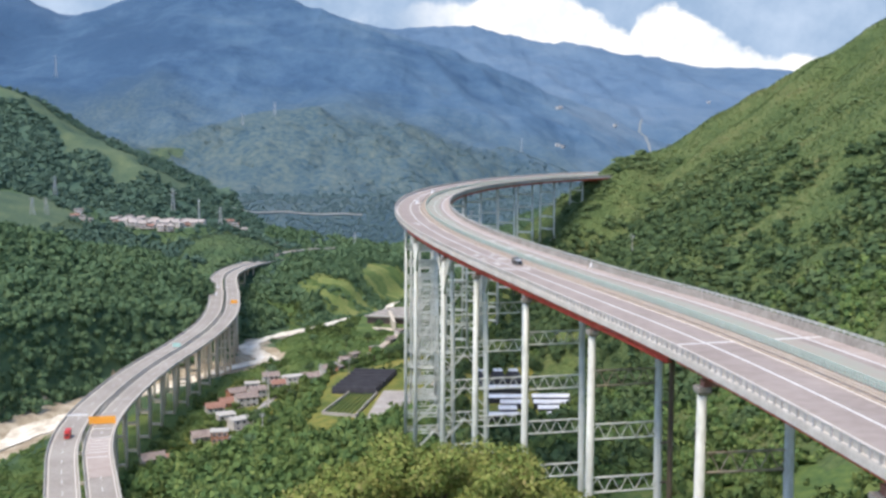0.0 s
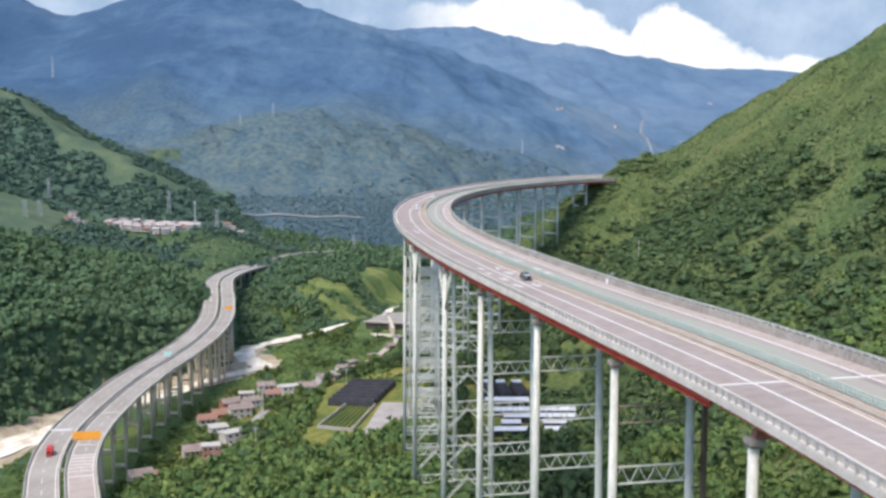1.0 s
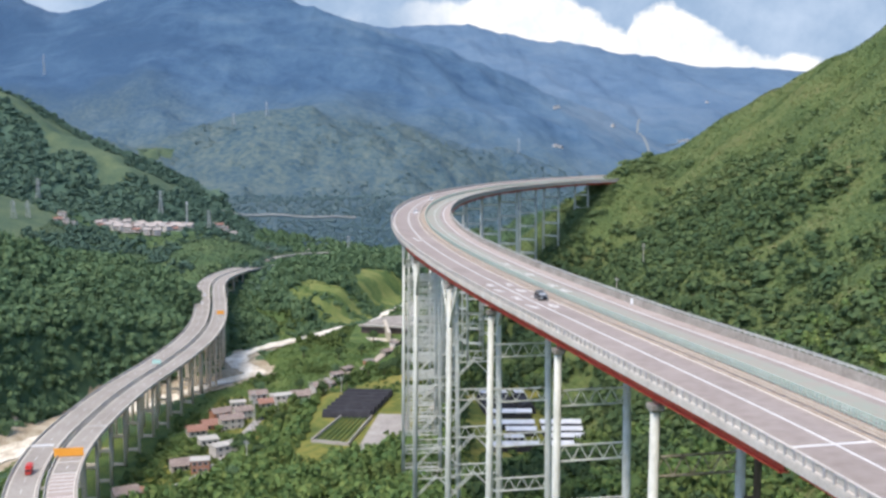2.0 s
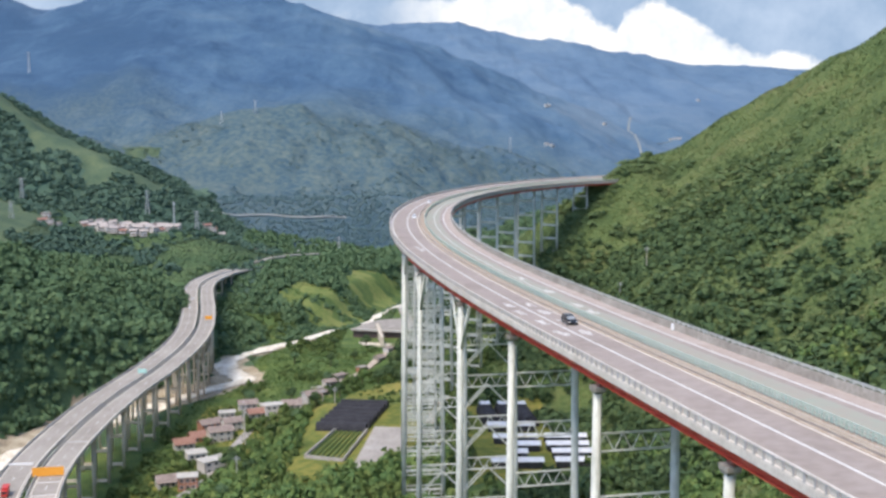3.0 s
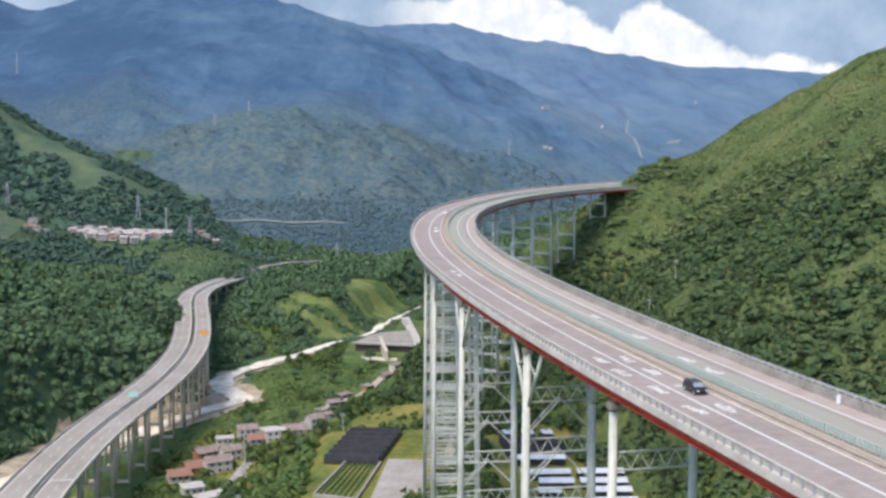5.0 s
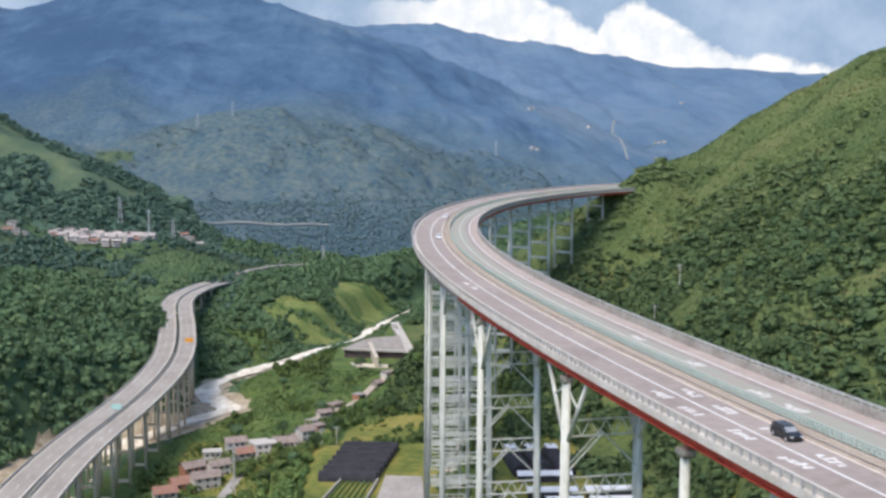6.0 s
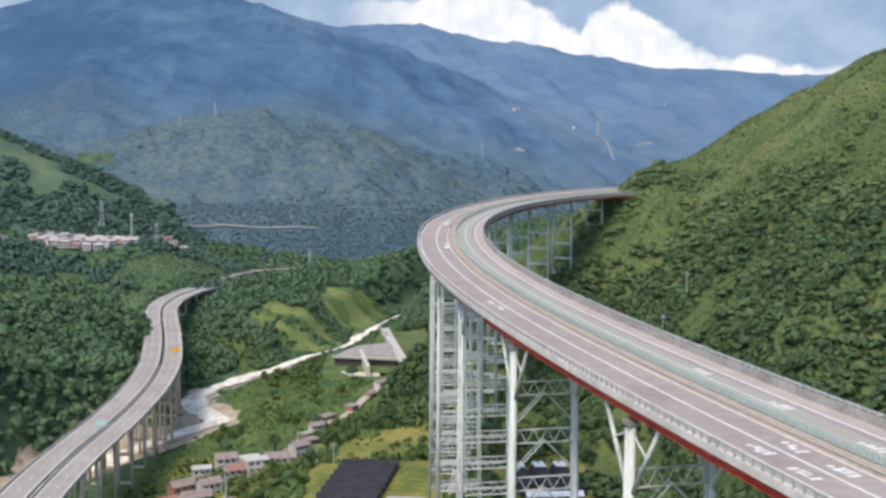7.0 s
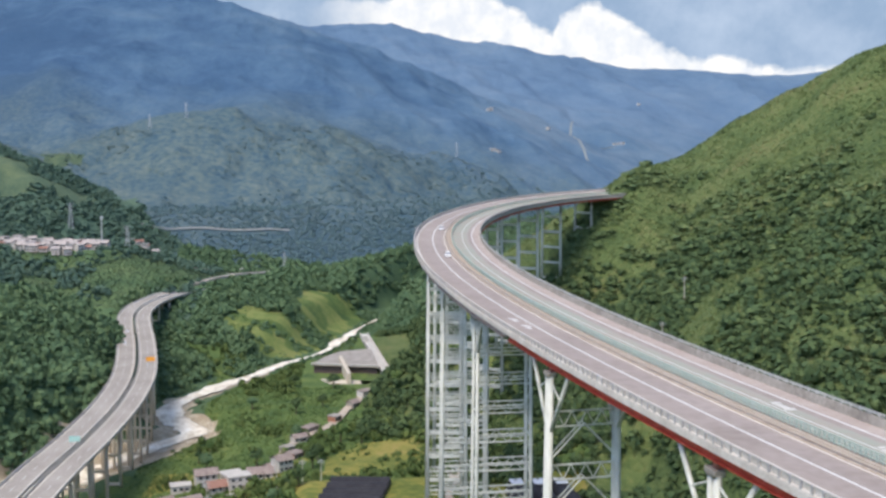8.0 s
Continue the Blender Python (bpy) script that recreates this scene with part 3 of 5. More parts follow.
def build_gravel():
    """Gravel flats on both banks with wavy edges, lying on the ground."""
    g, cols = Geo(), 13
    line = spline([(x, y, 0) for x, y in zip(RIVER.x[::6], RIVER.y[::6]) if 380 < y < 1135], 3.0)
    rows = len(line.x)
    for k, side in enumerate((-1, 1)):
        y = line.y
        w = np.interp(y, [380, 480, 530, 740, 790, 850, 890, 940, 1000, 1320], [13, 15, 26, 25, 32, 23, 17, 10, 5, 3]) + 6 * value_noise(line.x, y, 26, 2 + k) + 3.5 * value_noise(line.x, y, 9, 4 - k)
        vs = []
        for i in range(rows):
            for j in range(cols):
                o = side * (4 + max(w[i] - 4, 0.5) * j / (cols - 1))
                vs.append((line.x[i] + o * line.ty[i], line.y[i] - o * line.tx[i]))
        vs = np.array(vs)
        z = ground_z(vs[:, 0], vs[:, 1]) + 0.8
        edge = np.tile(np.arange(cols) == cols - 1, rows)
        z = np.where(edge, z - 0.65, z)
        g.add(np.column_stack([vs, z]).tolist(), [(i * cols + j, i * cols + j + 1, (i + 1) * cols + j + 1, (i + 1) * cols + j) for i in range(rows - 1) for j in range(cols - 1)])
    tagged(part("riverbank", g, GRAVEL, smooth=True), "pale beige gravel flats along a river", "riverbank", kind="structure")


build_gravel()

# ---- the high viaduct ----
def sweep(line, s, profile, g=None):
    """A closed profile of (off, up) swept along the line at the places s."""
    g = g or Geo()
    rings = [line.at(s, o, u) for o, u in profile]
    n, k = len(s), len(profile)
    vs = [tuple(rings[j][i]) for i in range(n) for j in range(k)]
    fs = [(i * k + j, i * k + (j + 1) % k, (i + 1) * k + (j + 1) % k, (i + 1) * k + j) for i in range(n - 1) for j in range(k)]
    fs += [tuple(range(k)), tuple((n - 1) * k + j for j in reversed(range(k)))]
    return g.add(vs, fs)


def rect(a, b, lo, hi):
    return [(a, lo), (b, lo), (b, hi), (a, hi)]


S = MAIN.s
HALF = 12.4
viaduct = tagged(new("viaduct"), "long curved highway viaduct with red steel girder edge and pale parapets", "bridge")
part("deck_slab", sweep(MAIN, S, rect(-HALF, HALF, -0.8, 0)), PARAPET, viaduct, "pale concrete deck slab")
part("carriageway", sweep(MAIN, S, rect(-11.7, -1.25, 0.004, 0.06)), ASPHALT, viaduct, "grey asphalt carriageway")
part("carriageway", sweep(MAIN, S, rect(1.5, 9.2, 0.004, 0.06)), ASPHALT, viaduct, "grey asphalt carriageway")
part("shoulder", sweep(MAIN, S, rect(9.2, 11.7, 0.004, 0.058)), PINK_PAINT, viaduct, "pinkish worn paved shoulder")
part("median_strip", sweep(MAIN, S, [(-1.25, 0.004), (1.5, 0.004), (1.4, 0.2), (-1.1, 0.2)]), MEDIAN, viaduct, "brown gravel median strip between kerbs")
def girder(o, low, s, mat, label):
    part("edge_girder", sweep(MAIN, s, [(o, low), (o + 0.9, low), (o + 0.9, low + 0.2), (o + 0.5, low + 0.2), (o + 0.5, -1.0), (o + 0.9, -1.0), (o + 0.9, -0.804), (o, -0.804), (o, -1.0), (o + 0.35, -1.0), (o + 0.35, low + 0.2), (o, low + 0.2)]), mat, viaduct, label)


girder(-11.75, -2.2, S[(S >= S0 + 86) & (S <= S0 + 338)], RED_STEEL, "red painted steel edge girder")
girder(-11.7, -1.45, S[S <= S0 + 84], RED_STEEL, "shallow red painted steel edge girder")
# Beyond 340 m the left girder is pinkish instead of red.
girder(-11.75, -2.2, S[S >= S0 + 340], PINKISH_STEEL, "pinkish steel edge girder")
girder(11.1, -2.2, S, RED_STEEL, "red painted steel edge girder")
for o in (-7.0, -2.4, 2.4, 7.0):
    part("inner_girder", sweep(MAIN, S, rect(o - 0.35, o + 0.35, -2.15, -0.804)), DARK_STEEL, viaduct, "dark steel inner girder")
part("parapet", sweep(MAIN, S, [(-HALF, 0.004), (-HALF + 0.45, 0.004), (-HALF + 0.4, 0.28), (-HALF + 0.05, 0.28)]), PARAPET, viaduct, "pale concrete kerb wall")
part("parapet", sweep(MAIN, S, [(HALF - 0.5, 0.004), (HALF, 0.004), (HALF - 0.05, 1.25), (HALF - 0.32, 1.25)]), WALL_GREY, viaduct, "stained grey concrete edge wall")
part("fence_panel", sweep(MAIN, S, rect(-HALF + 0.22, -HALF + 0.26, 0.284, 1.0)), PARAPET, viaduct, "pale sheet fence panels")
handrail = part("handrail", sweep(MAIN, S, rect(-HALF + 0.1, -HALF + 0.38, 1.06, 1.24)), PARAPET, viaduct, "pale painted handrail")
for u in (1.45, 1.65):
    fence_bar = part("fence_bar", sweep(MAIN, S, rect(HALF - 0.25, HALF - 0.15, u, u + 0.11)), RAIL_STEEL, viaduct)
for u in (0.5, 0.85):
    part("guard_rail", sweep(MAIN, S, rect(-1.0, -0.92, u, u + 0.2)), TAN_RAIL, viaduct, "tan guard rail")
for u in (0.45, 0.85, 1.2):
    green_rail = part("guard_rail", sweep(MAIN, S, rect(1.2, 1.3, u, u + 0.16)), GREEN_RAIL, viaduct, "pale green guard rail")


def stripe(off, width, mat, s=S, up=0.064, name="lane_line"):
    part(name, sweep(MAIN, s, rect(off - width / 2, off + width / 2, up, up + 0.006)), mat, viaduct)


stripe(-11.2, 0.34, WHITE_PAINT)
stripe(-5.6, 0.36, WHITE_PAINT)
stripe(-1.55, 0.24, CREAM_PAINT)
stripe(8.9, 0.36, WHITE_PAINT)
stripe(4.6, 5.6, GREEN_PAINT, S, 0.064, "green_lane")
stripe(5.2, 0.2, WHITE_PAINT, S[S > S0 + 240], 0.074)


def posts(off, size, mat, gap, near, rail, shift=0.0, up=0.004):
    """Posts along the deck: the stretch that the camera passes nearest as single parts, the rest as one part."""
    g = Geo().box((0, 0, 0), *size)
    me = g.mesh("post", mat)
    rest = Geo()
    for s in np.arange(2 + shift, S[-1] - 2, gap):
        p = MAIN.at(s, off, up)
        if near[0] < s - S0 < near[1]:
            ob = part("post", me, mat, rail)
            ob.matrix_basis = Matrix.Translation(p) @ Matrix.Rotation(MAIN.turn(s), 4, "Z")
        else:
            rest.box(tuple(p), *size, MAIN.turn(s))
    tagged(part("post_run", rest, mat, rail), kind="stuff")


posts(-HALF + 0.13, (0.2, 0.36, 1.16), POST_GREY, 2.0, (10, 260), handrail)
posts(1.4, (0.14, 0.26, 1.25), GREEN_RAIL, 1.0, (40, 270), green_rail)
posts(HALF - 0.2, (0.14, 0.18, 1.75), RAIL_STEEL, 2.0, (10, 260), fence_bar)

# expansion joints and painted characters that cannot be read
for s in (89,):
    for a, b in ((-11.6, -1.4), (1.6, 11.6)):
        part("joint", sweep(MAIN, np.array([S0 + s - 0.35, S0 + s + 0.35]), rect(a, b, 0.072, 0.085)), WHITE_PAINT, viaduct, "white painted expansion joint")
rng = np.random.RandomState(3)
for s, off in [(191, -7.7), (191, -3.6), (203, -7.5), (203, -3.4), (215, -7.9), (215, -3.5), (225, -7.8), (225, -3.5), (214, 5.3), (223, 5.4), (245, 6.2), (269, 6.5), (340, -7.4), (349, -7.4)]:
    g = Geo()
    for k in range(4):
        w, o = 0.3 + 0.6 * rng.rand(), off + 0.9 * (rng.rand() - 0.5)
        a = S0 + s - 2.4 + 1.3 * k
        sweep(MAIN, np.array([a, a + 0.6 + 0.25 * rng.rand()]), rect(o - w, o + w, 0.076, 0.084), g)
    for o in (off - 0.6 * rng.rand(), off + 0.7 * rng.rand()):
        sweep(MAIN, np.array([S0 + s - 2.0 + 1.5 * rng.rand(), S0 + s + 0.6 + rng.rand()]), rect(o - 0.14, o + 0.14, 0.077, 0.083), g)
    part("road_marking", g, WHITE_PAINT, viaduct, "white painted road marking")


def truss(g, p, q, depth, r, n):
    """Two chords with zigzag web between p and q, hanging down by depth."""
    p, q = Vector(p), Vector(q)
    down = Vector((0, 0, -depth))
    g.tube(p, q, r, 6).tube(p + down, q + down, r, 6)
    for i in range(n):
        a, b = p.lerp(q, i / n), p.lerp(q, (i + 1) / n)
        if i % 2:
            a, b = b, a
        g.tube(a + down if i % 2 == 0 else a + down, b, r * 0.55, 5)
    return g


def build_pier(s, kind, solid=False):
    """Columns stand under the outer edge and near the middle of the deck."""
    p = MAIN.at(S0 + s, float(np.interp(s, [310, 363, 411], [-5.0, -4.0, -1.4])))
    turn = MAIN.turn(S0 + s)
    labels = {"low": "pale steel pier of two columns with cross beams", "vee": "pale steel pier with V struts at its head", "tall": "tall pale steel lattice pier under the viaduct"}
    base = tagged(new("bridge_pier"), labels[kind], "bridge pier", "viaduct piers")
    a, b = math.cos(turn), math.sin(turn)
    slope = float(np.interp(S0 + s, MAIN.s, MAIN.bank))
    top = float(p[2]) - 2.2 - abs(slope) * 6
    foot = float(min(ground_z(p[0] + a * x, p[1] + b * x) for x in (-6, 6))) - 1.5
    base.location = (p[0], p[1], foot)
    H = top - foot
    if H < 4:
        return

    def loc(x, y, z):
        return (a * x - b * y, b * x + a * y, z)
    X = 5.95
    batter = 0.008 * H
    ys = (-2.1, 2.1) if kind == "tall" else (-0.75, 0.75) if kind == "vee" else (0,)
    r = {"tall": 0.36, "vee": 0.5, "low": 0.62}[kind]
    for x in (-X, X):
        lean = batter if x > 0 else -batter
        for y in ys:
            part("column", Geo().tube(loc(x + lean, y * (1.4 if kind == "tall" else 1), 0), loc(x, y, H - 1.0), r * 1.35, 14, r), PALE_STEEL, base, smooth=True)
        w = 2.0 if kind == "low" else 1.7
        d = 2.2 if kind == "low" else 5.2 if kind == "tall" else 2.6
        head = [loc(x + k * e, y * f, z) for z, e, f in ((H - 1.9, w * 0.34, d * 0.32), (H - 1.5, w * 0.42, d * 0.5), (H - 0.9, w * 0.42, d * 0.5)) for k, y in ((-1, -1), (1, -1), (1, 1), (-1, 1))]
        part("column_head", Geo().add(head, [(0, 1, 2, 3), (8, 9, 10, 11)] + [(4 * q + i, 4 * q + (i + 1) % 4, 4 * q + 4 + (i + 1) % 4, 4 * q + 4 + i) for q in (0, 1) for i in range(4)]), WALL_GREY, base, "stained concrete column head")
    part("cap_beam", Geo().box(loc(2.2, 0, H - 0.9), 16.4, 1.4, 0.88, turn), CAP_STEEL, base, "red brown steel cap beam")
    z = H - (9.7 if s == 76 else 7.9)
    while z > 4:
        w = X + batter * (1 - z / H)
        if solid:
            part("cross_beam", Geo().box(loc(0, 0, z - 1.3), 2 * w, 0.8, 1.3, turn), PALE_STEEL, base)
        # The beams close under the deck take the rusty tone with painted shade.
        for y in () if solid else ys if kind == "tall" else (0,):
            part("cross_beam", truss(Geo(), loc(-w, y, z), loc(w, y, z), 1.7 if kind == "tall" else 2.6, 0.18, 7 if kind == "tall" else 9), SHADED_RUST_STEEL if s == 76 or (s == 124 and z > H - 10) else PALE_STEEL, base)
        if kind == "vee" and z > 12:
            for y in ys:
                part("brace", Geo().tube(loc(0, y, z - 2), loc(-w, y, z - 8.2), 0.15, 6).tube(loc(0, y, z - 2), loc(w, y, z - 8.2), 0.15, 6), PALE_STEEL, base)
        z -= 6.6 if kind == "tall" else 9.3
    if kind == "tall":
        for x in (-X, X):
            n = int(H / 5.4)
            for i in range(1, n):
                zz = i * H / n
                xx = x + (batter if x > 0 else -batter) * (1 - zz / H)
                yy = 2.1 * (1 + 0.4 * (1 - zz / H))
                part("lacing_bar", Geo().tube(loc(xx, -yy, zz), loc(xx, yy, zz), 0.13, 5), PALE_STEEL, base)
                part("lacing_bar", Geo().tube(loc(xx, -yy if i % 2 else yy, zz), loc(xx, yy if i % 2 else -yy, min(zz + H / n, H - 2)), 0.1, 5), PALE_STEEL, base)
    if s == 124:
        # Second, brown column next to the right one; the brackets are added.
        part("brown_column", Geo().tube(loc(X + 1.9, -1.2, 0), loc(X + 1.9, -1.2, H + 0.3), 0.5, 12), BROWN_STEEL, base, "brown column beside a pier column", smooth=True)
        for k in range(1, int(H / 7)):
            part("bracket", Geo().box(loc(X + 1.0, -0.6, H - 7 * k), 1.4, 0.3, 0.3, turn), DARK_STEEL, base)
    if kind in ("vee", "tall"):
        reach, drop = (9.5, 11.5) if kind == "vee" else (6.5, 9.0)
        for x in (-X, X):
            for k in (-1, 1):
                ya = 0.5 * k if kind == "vee" else 2.1 * k
                part("strut", Geo().tube(loc(x, ya, H - drop), loc(x, k * reach, H - 0.1), 0.36, 8), PALE_STEEL, base, smooth=True)
                part("stay", Geo().tube(loc(x, k * 0.5, H - 2.5), loc(x, k * reach * 0.62, H - drop * 0.42), 0.18, 6), PALE_STEEL, base)


for s in (-164, -116, -68, -20, 28, 76, 124, 165, 210):
    build_pier(s, "low")
for s in (254, 314):
    build_pier(s, "vee")
for s in (378, 446, 508):
    build_pier(s, "tall")
for s in (556, 604, 648, 688, 725, 760, 793, 828, 868):
    build_pier(s, "low", solid=True)


marker = tagged(new("marker_post"), "small white marker post on a viaduct shoulder", "post")
marker.matrix_basis = Matrix.Translation(MAIN.at(S0 + 190, 11.2, 0.06)) @ Matrix.Rotation(MAIN.turn(S0 + 190), 4, "Z")
part("base", Geo().box((0, 0, 0), 0.6, 0.6, 0.15), WALL_GREY, marker, "grey concrete base")
part("board", Geo().box((0, 0, 0.151), 0.45, 0.2, 1.1), WHITE_CAR, marker, "white marker board")


# ---- vehicles ----
def car(name, label, paint, at, turn, van=False):
    base = tagged(new(name), label, "car")
    base.matrix_basis = Matrix.Translation(at) @ Matrix.Rotation(turn, 4, "Z")
    L, W, H = 4.5, 1.8, 1.5

    def loft(rows):
        g = Geo()
        vs = []
        for y, w, lo, hi in rows:
            vs += [(-w, y, lo), (w, y, lo), (w * 0.97, y, hi), (-w * 0.97, y, hi)]
        n = len(rows)
        fs = [(4 * i + j, 4 * i + (j + 1) % 4, 4 * i + 4 + (j + 1) % 4, 4 * i + 4 + j) for i in range(n - 1) for j in range(4)]
        return g.add(vs, fs + [(0, 1, 2, 3), tuple(4 * n - 4 + j for j in (3, 2, 1, 0))])
    part("body", loft([(-2.25, 0.75, 0.35, 0.6), (-2.15, 0.86, 0.25, 0.75), (-1.2, 0.9, 0.22, 0.92), (1.5, 0.9, 0.22, 0.95), (2.15, 0.86, 0.25, 0.9), (2.25, 0.78, 0.35, 0.75)]), paint, base)
    part("cabin", loft([(-1.25, 0.82, 0.92, 0.95), (-0.5, 0.72, 0.92, 1.42), (1.75, 0.74, 0.95, 1.5), (2.12, 0.8, 0.95, 1.0)]), CAR_GLASS, base, "dark glazed cabin")
    part("roof", Geo().box((0, 0.6, 1.49), 1.4, 2.3, 0.06), paint, base)
    part("windscreen", Geo().add([(x, y, z) for d in (0, 0.03) for x, y, z in ((-0.7, -1.22 - d, 0.97 + d), (0.7, -1.22 - d, 0.97 + d), (0.62, -0.56 - d, 1.4 + d), (-0.62, -0.56 - d, 1.4 + d))], [(3, 2, 1, 0), (4, 5, 6, 7), (0, 1, 5, 4), (1, 2, 6, 5), (2, 3, 7, 6), (3, 0, 4, 7)]), SCREEN_GLASS, base, "windscreen with a pale reflection painted in")
    for x in (-0.8, 0.8):
        for y in (-1.4, 1.35):
            wheel = part("wheel", Geo().tube((x - 0.1, y, 0.32), (x + 0.1, y, 0.32), 0.32, 14), TYRE, base)
            part("rim", Geo().tube((x - 0.115, y, 0.32), (x + 0.115, y, 0.32), 0.19, 10), RAIL_STEEL, wheel, "bright metal rim")
        part("headlight", Geo().box((x * 0.75, -2.22, 0.6), 0.35, 0.08, 0.14), WHITE_PAINT, base)
    return base


car("car", "black estate car on the viaduct", BLACK_PAINT, MAIN.at(S0 + 200.5, -3.3, 0.07), MAIN.turn(S0 + 200))
car("car", "white car on the viaduct bend", WHITE_CAR, MAIN.at(S0 + 477, -3.0, 0.07), MAIN.turn(S0 + 477))
car("car", "white car on the far viaduct", WHITE_CAR, MAIN.at(S0 + 581, -3.4, 0.07), MAIN.turn(S0 + 581))


# ---- the lower road ----
def lower_road(o, w, label):
    t = tagged(new("lower_viaduct"), label, "bridge", "lower viaduct carriageways")
    part("deck_slab", sweep(LOWER, LOWER.s, [(o - w / 2, 0), (o - w / 2, -0.4), (o - w / 2 + 1.6, -1.5), (o + w / 2 - 1.6, -1.5), (o + w / 2, -0.4), (o + w / 2, 0)]), OLD_CONCRETE, t)
    part("carriageway", sweep(LOWER, LOWER.s, rect(o - w / 2 + 0.6, o + w / 2 - 0.6, 0.004, 0.05)), OLD_ASPHALT, t)
    for k in (-1, 1):
        c = o + k * (w / 2 - 0.25)
        part("parapet", sweep(LOWER, LOWER.s, [(c - 0.25, 0.004), (c + 0.25, 0.004), (c + 0.15, 0.95), (c - 0.15, 0.95)]), CONCRETE, t, "pale concrete parapet")
    for q in (-w / 2 + 1.5, w / 2 - 1.5):
        part("lane_line", sweep(LOWER, LOWER.s, rect(o + q - 0.14, o + q + 0.14, 0.054, 0.06)), CREAM_PAINT, t)
    for a in np.arange(40, LOWER.s[-1] - 40, 15.0):
        part("lane_dash", sweep(LOWER, np.array([a, a + 6]), rect(o - 0.12, o + 0.12, 0.054, 0.06)), WHITE_PAINT, t)
    return t


lower_a = lower_road(-6.9, 12.6, "grey highway viaduct carriageway beside a forest slope")
lower_b = lower_road(6.9, 12.0, "grey highway viaduct carriageway with painted slow zones")
for a in (150, 158, 163, 168, 173, 178, 183, 200, 218, 262):
    part("slow_bar", sweep(LOWER, np.array([a, a + 0.9]), rect(2.2, 11.6, 0.064, 0.07)), WHITE_PAINT, lower_b, "white transverse road bar")
part("slow_zone", sweep(LOWER, np.arange(120, 186, 2.0), rect(2.4, 11.2, 0.054, 0.06)), PINK_PAINT, lower_b, "faded red anti-skid paving")


def lower_pier(s, o):
    p = LOWER.at(s, o)
    turn = LOWER.turn(s)
    a, b = math.cos(turn), math.sin(turn)
    foot = float(ground_z(p[0], p[1])) - 1
    h = p[2] - 1.5 - foot
    if h < 3:
        return
    base = tagged(new("concrete_pier"), "weathered concrete double column pier with cap beam", "bridge pier", "lower viaduct piers")
    base.location = (p[0], p[1], foot)
    for x in (-3.2, 3.2):
        part("column", Geo().tube((a * x, b * x, 0), (a * x, b * x, h - 1.3), 0.8, 12), OLD_CONCRETE, base, smooth=True)
    part("cap_beam", Geo().add([(a * x - b * y, b * x + a * y, h + z) for y in (-0.9, 0.9) for x, z in ((-3.8, -1.4), (3.8, -1.4), (5.2, -0.6), (5.2, 0.0), (-5.2, 0.0), (-5.2, -0.6))],
                               [(0, 1, 2, 3, 4, 5), (11, 10, 9, 8, 7, 6)] + [(i, i + 6, (i + 1) % 6 + 6, (i + 1) % 6) for i in range(6)]), OLD_CONCRETE, base)
    for k in range(1, int(h / 14) + 1):
        part("tie_beam", Geo().box((0, 0, h - 14 * k), 6.4, 1.0, 1.3, turn), OLD_CONCRETE, base)


for s in np.arange(14, LOWER.s[-1] - 40, 29.0):
    for o in (-6.9, 6.9):
        lower_pier(float(s), o)


def road_sign(s, o, low, panel, mat, label):
    """A panel of width and height on two posts that stand on the road's edge."""
    turn = LOWER.turn(s)
    base = tagged(new("road_sign"), label, "road sign")
    base.matrix_basis = Matrix.Translation(LOWER.at(s, o, 0.06)) @ Matrix.Rotation(turn, 4, "Z")
    w, h = panel
    for x in (-w * 0.42, w * 0.42):
        part("post", Geo().tube((x, 0, 0), (x, 0, low + h * 0.9), 0.14, 8), RAIL_STEEL, base)
    part("panel", Geo().box((0, -0.3, low), w, 0.2, h), mat, base)


def lower_s(y):
    return float(np.interp(y, LOWER.y, LOWER.s))


road_sign(lower_s(499), 5.6, 0.3, (11.6, 3.4), ORANGE, "wide orange panel standing across a carriageway")
road_sign(lower_s(882), 9.2, 5.6, (5.2, 2.6), ORANGE, "small orange sign on posts beside a carriageway")
# A white line across the road, built as an added low board.
road_sign(lower_s(517), -8.2, 0.15, (9.4, 0.8), WHITE_CAR, "white line across a carriageway, raised as a low board")
road_sign(lower_s(701), -1.3, 1.6, (5.0, 2.4), TEAL, "pale teal direction sign between carriageways")


def truck(at, turn):
    base = tagged(new("truck"), "small red truck on the lower viaduct", "truck")
    base.matrix_basis = Matrix.Translation(at) @ Matrix.Rotation(turn, 4, "Z")
    part("cab", Geo().box((0, -3.0, 0.6), 2.2, 1.8, 2.0), RED_PAINT, base, "red cab")
    part("windscreen", Geo().box((0, -3.93, 1.6), 1.9, 0.06, 0.8), CAR_GLASS, base)
    part("cargo_box", Geo().box((0, 0.7, 0.9), 2.4, 5.2, 2.3), RED_PAINT, base, "red cargo box")
    part("chassis", Geo().box((0, 0, 0.5), 1.6, 7.0, 0.4), TYRE, base)
    for x in (-1, 1):
        for y in (-2.9, 2.2):
            part("wheel", Geo().tube((x - 0.15, y, 0.48), (x + 0.15, y, 0.48), 0.48, 12), TYRE, base)


for at_y, off in ((985, -7.6), (1040, -5.2)):
    car("car", "white car on the lower viaduct", WHITE_CAR, LOWER.at(lower_s(at_y), off, 0.06), LOWER.turn(lower_s(at_y)))
truck(LOWER.at(lower_s(478), -6.4, 0.06), LOWER.turn(lower_s(478)))


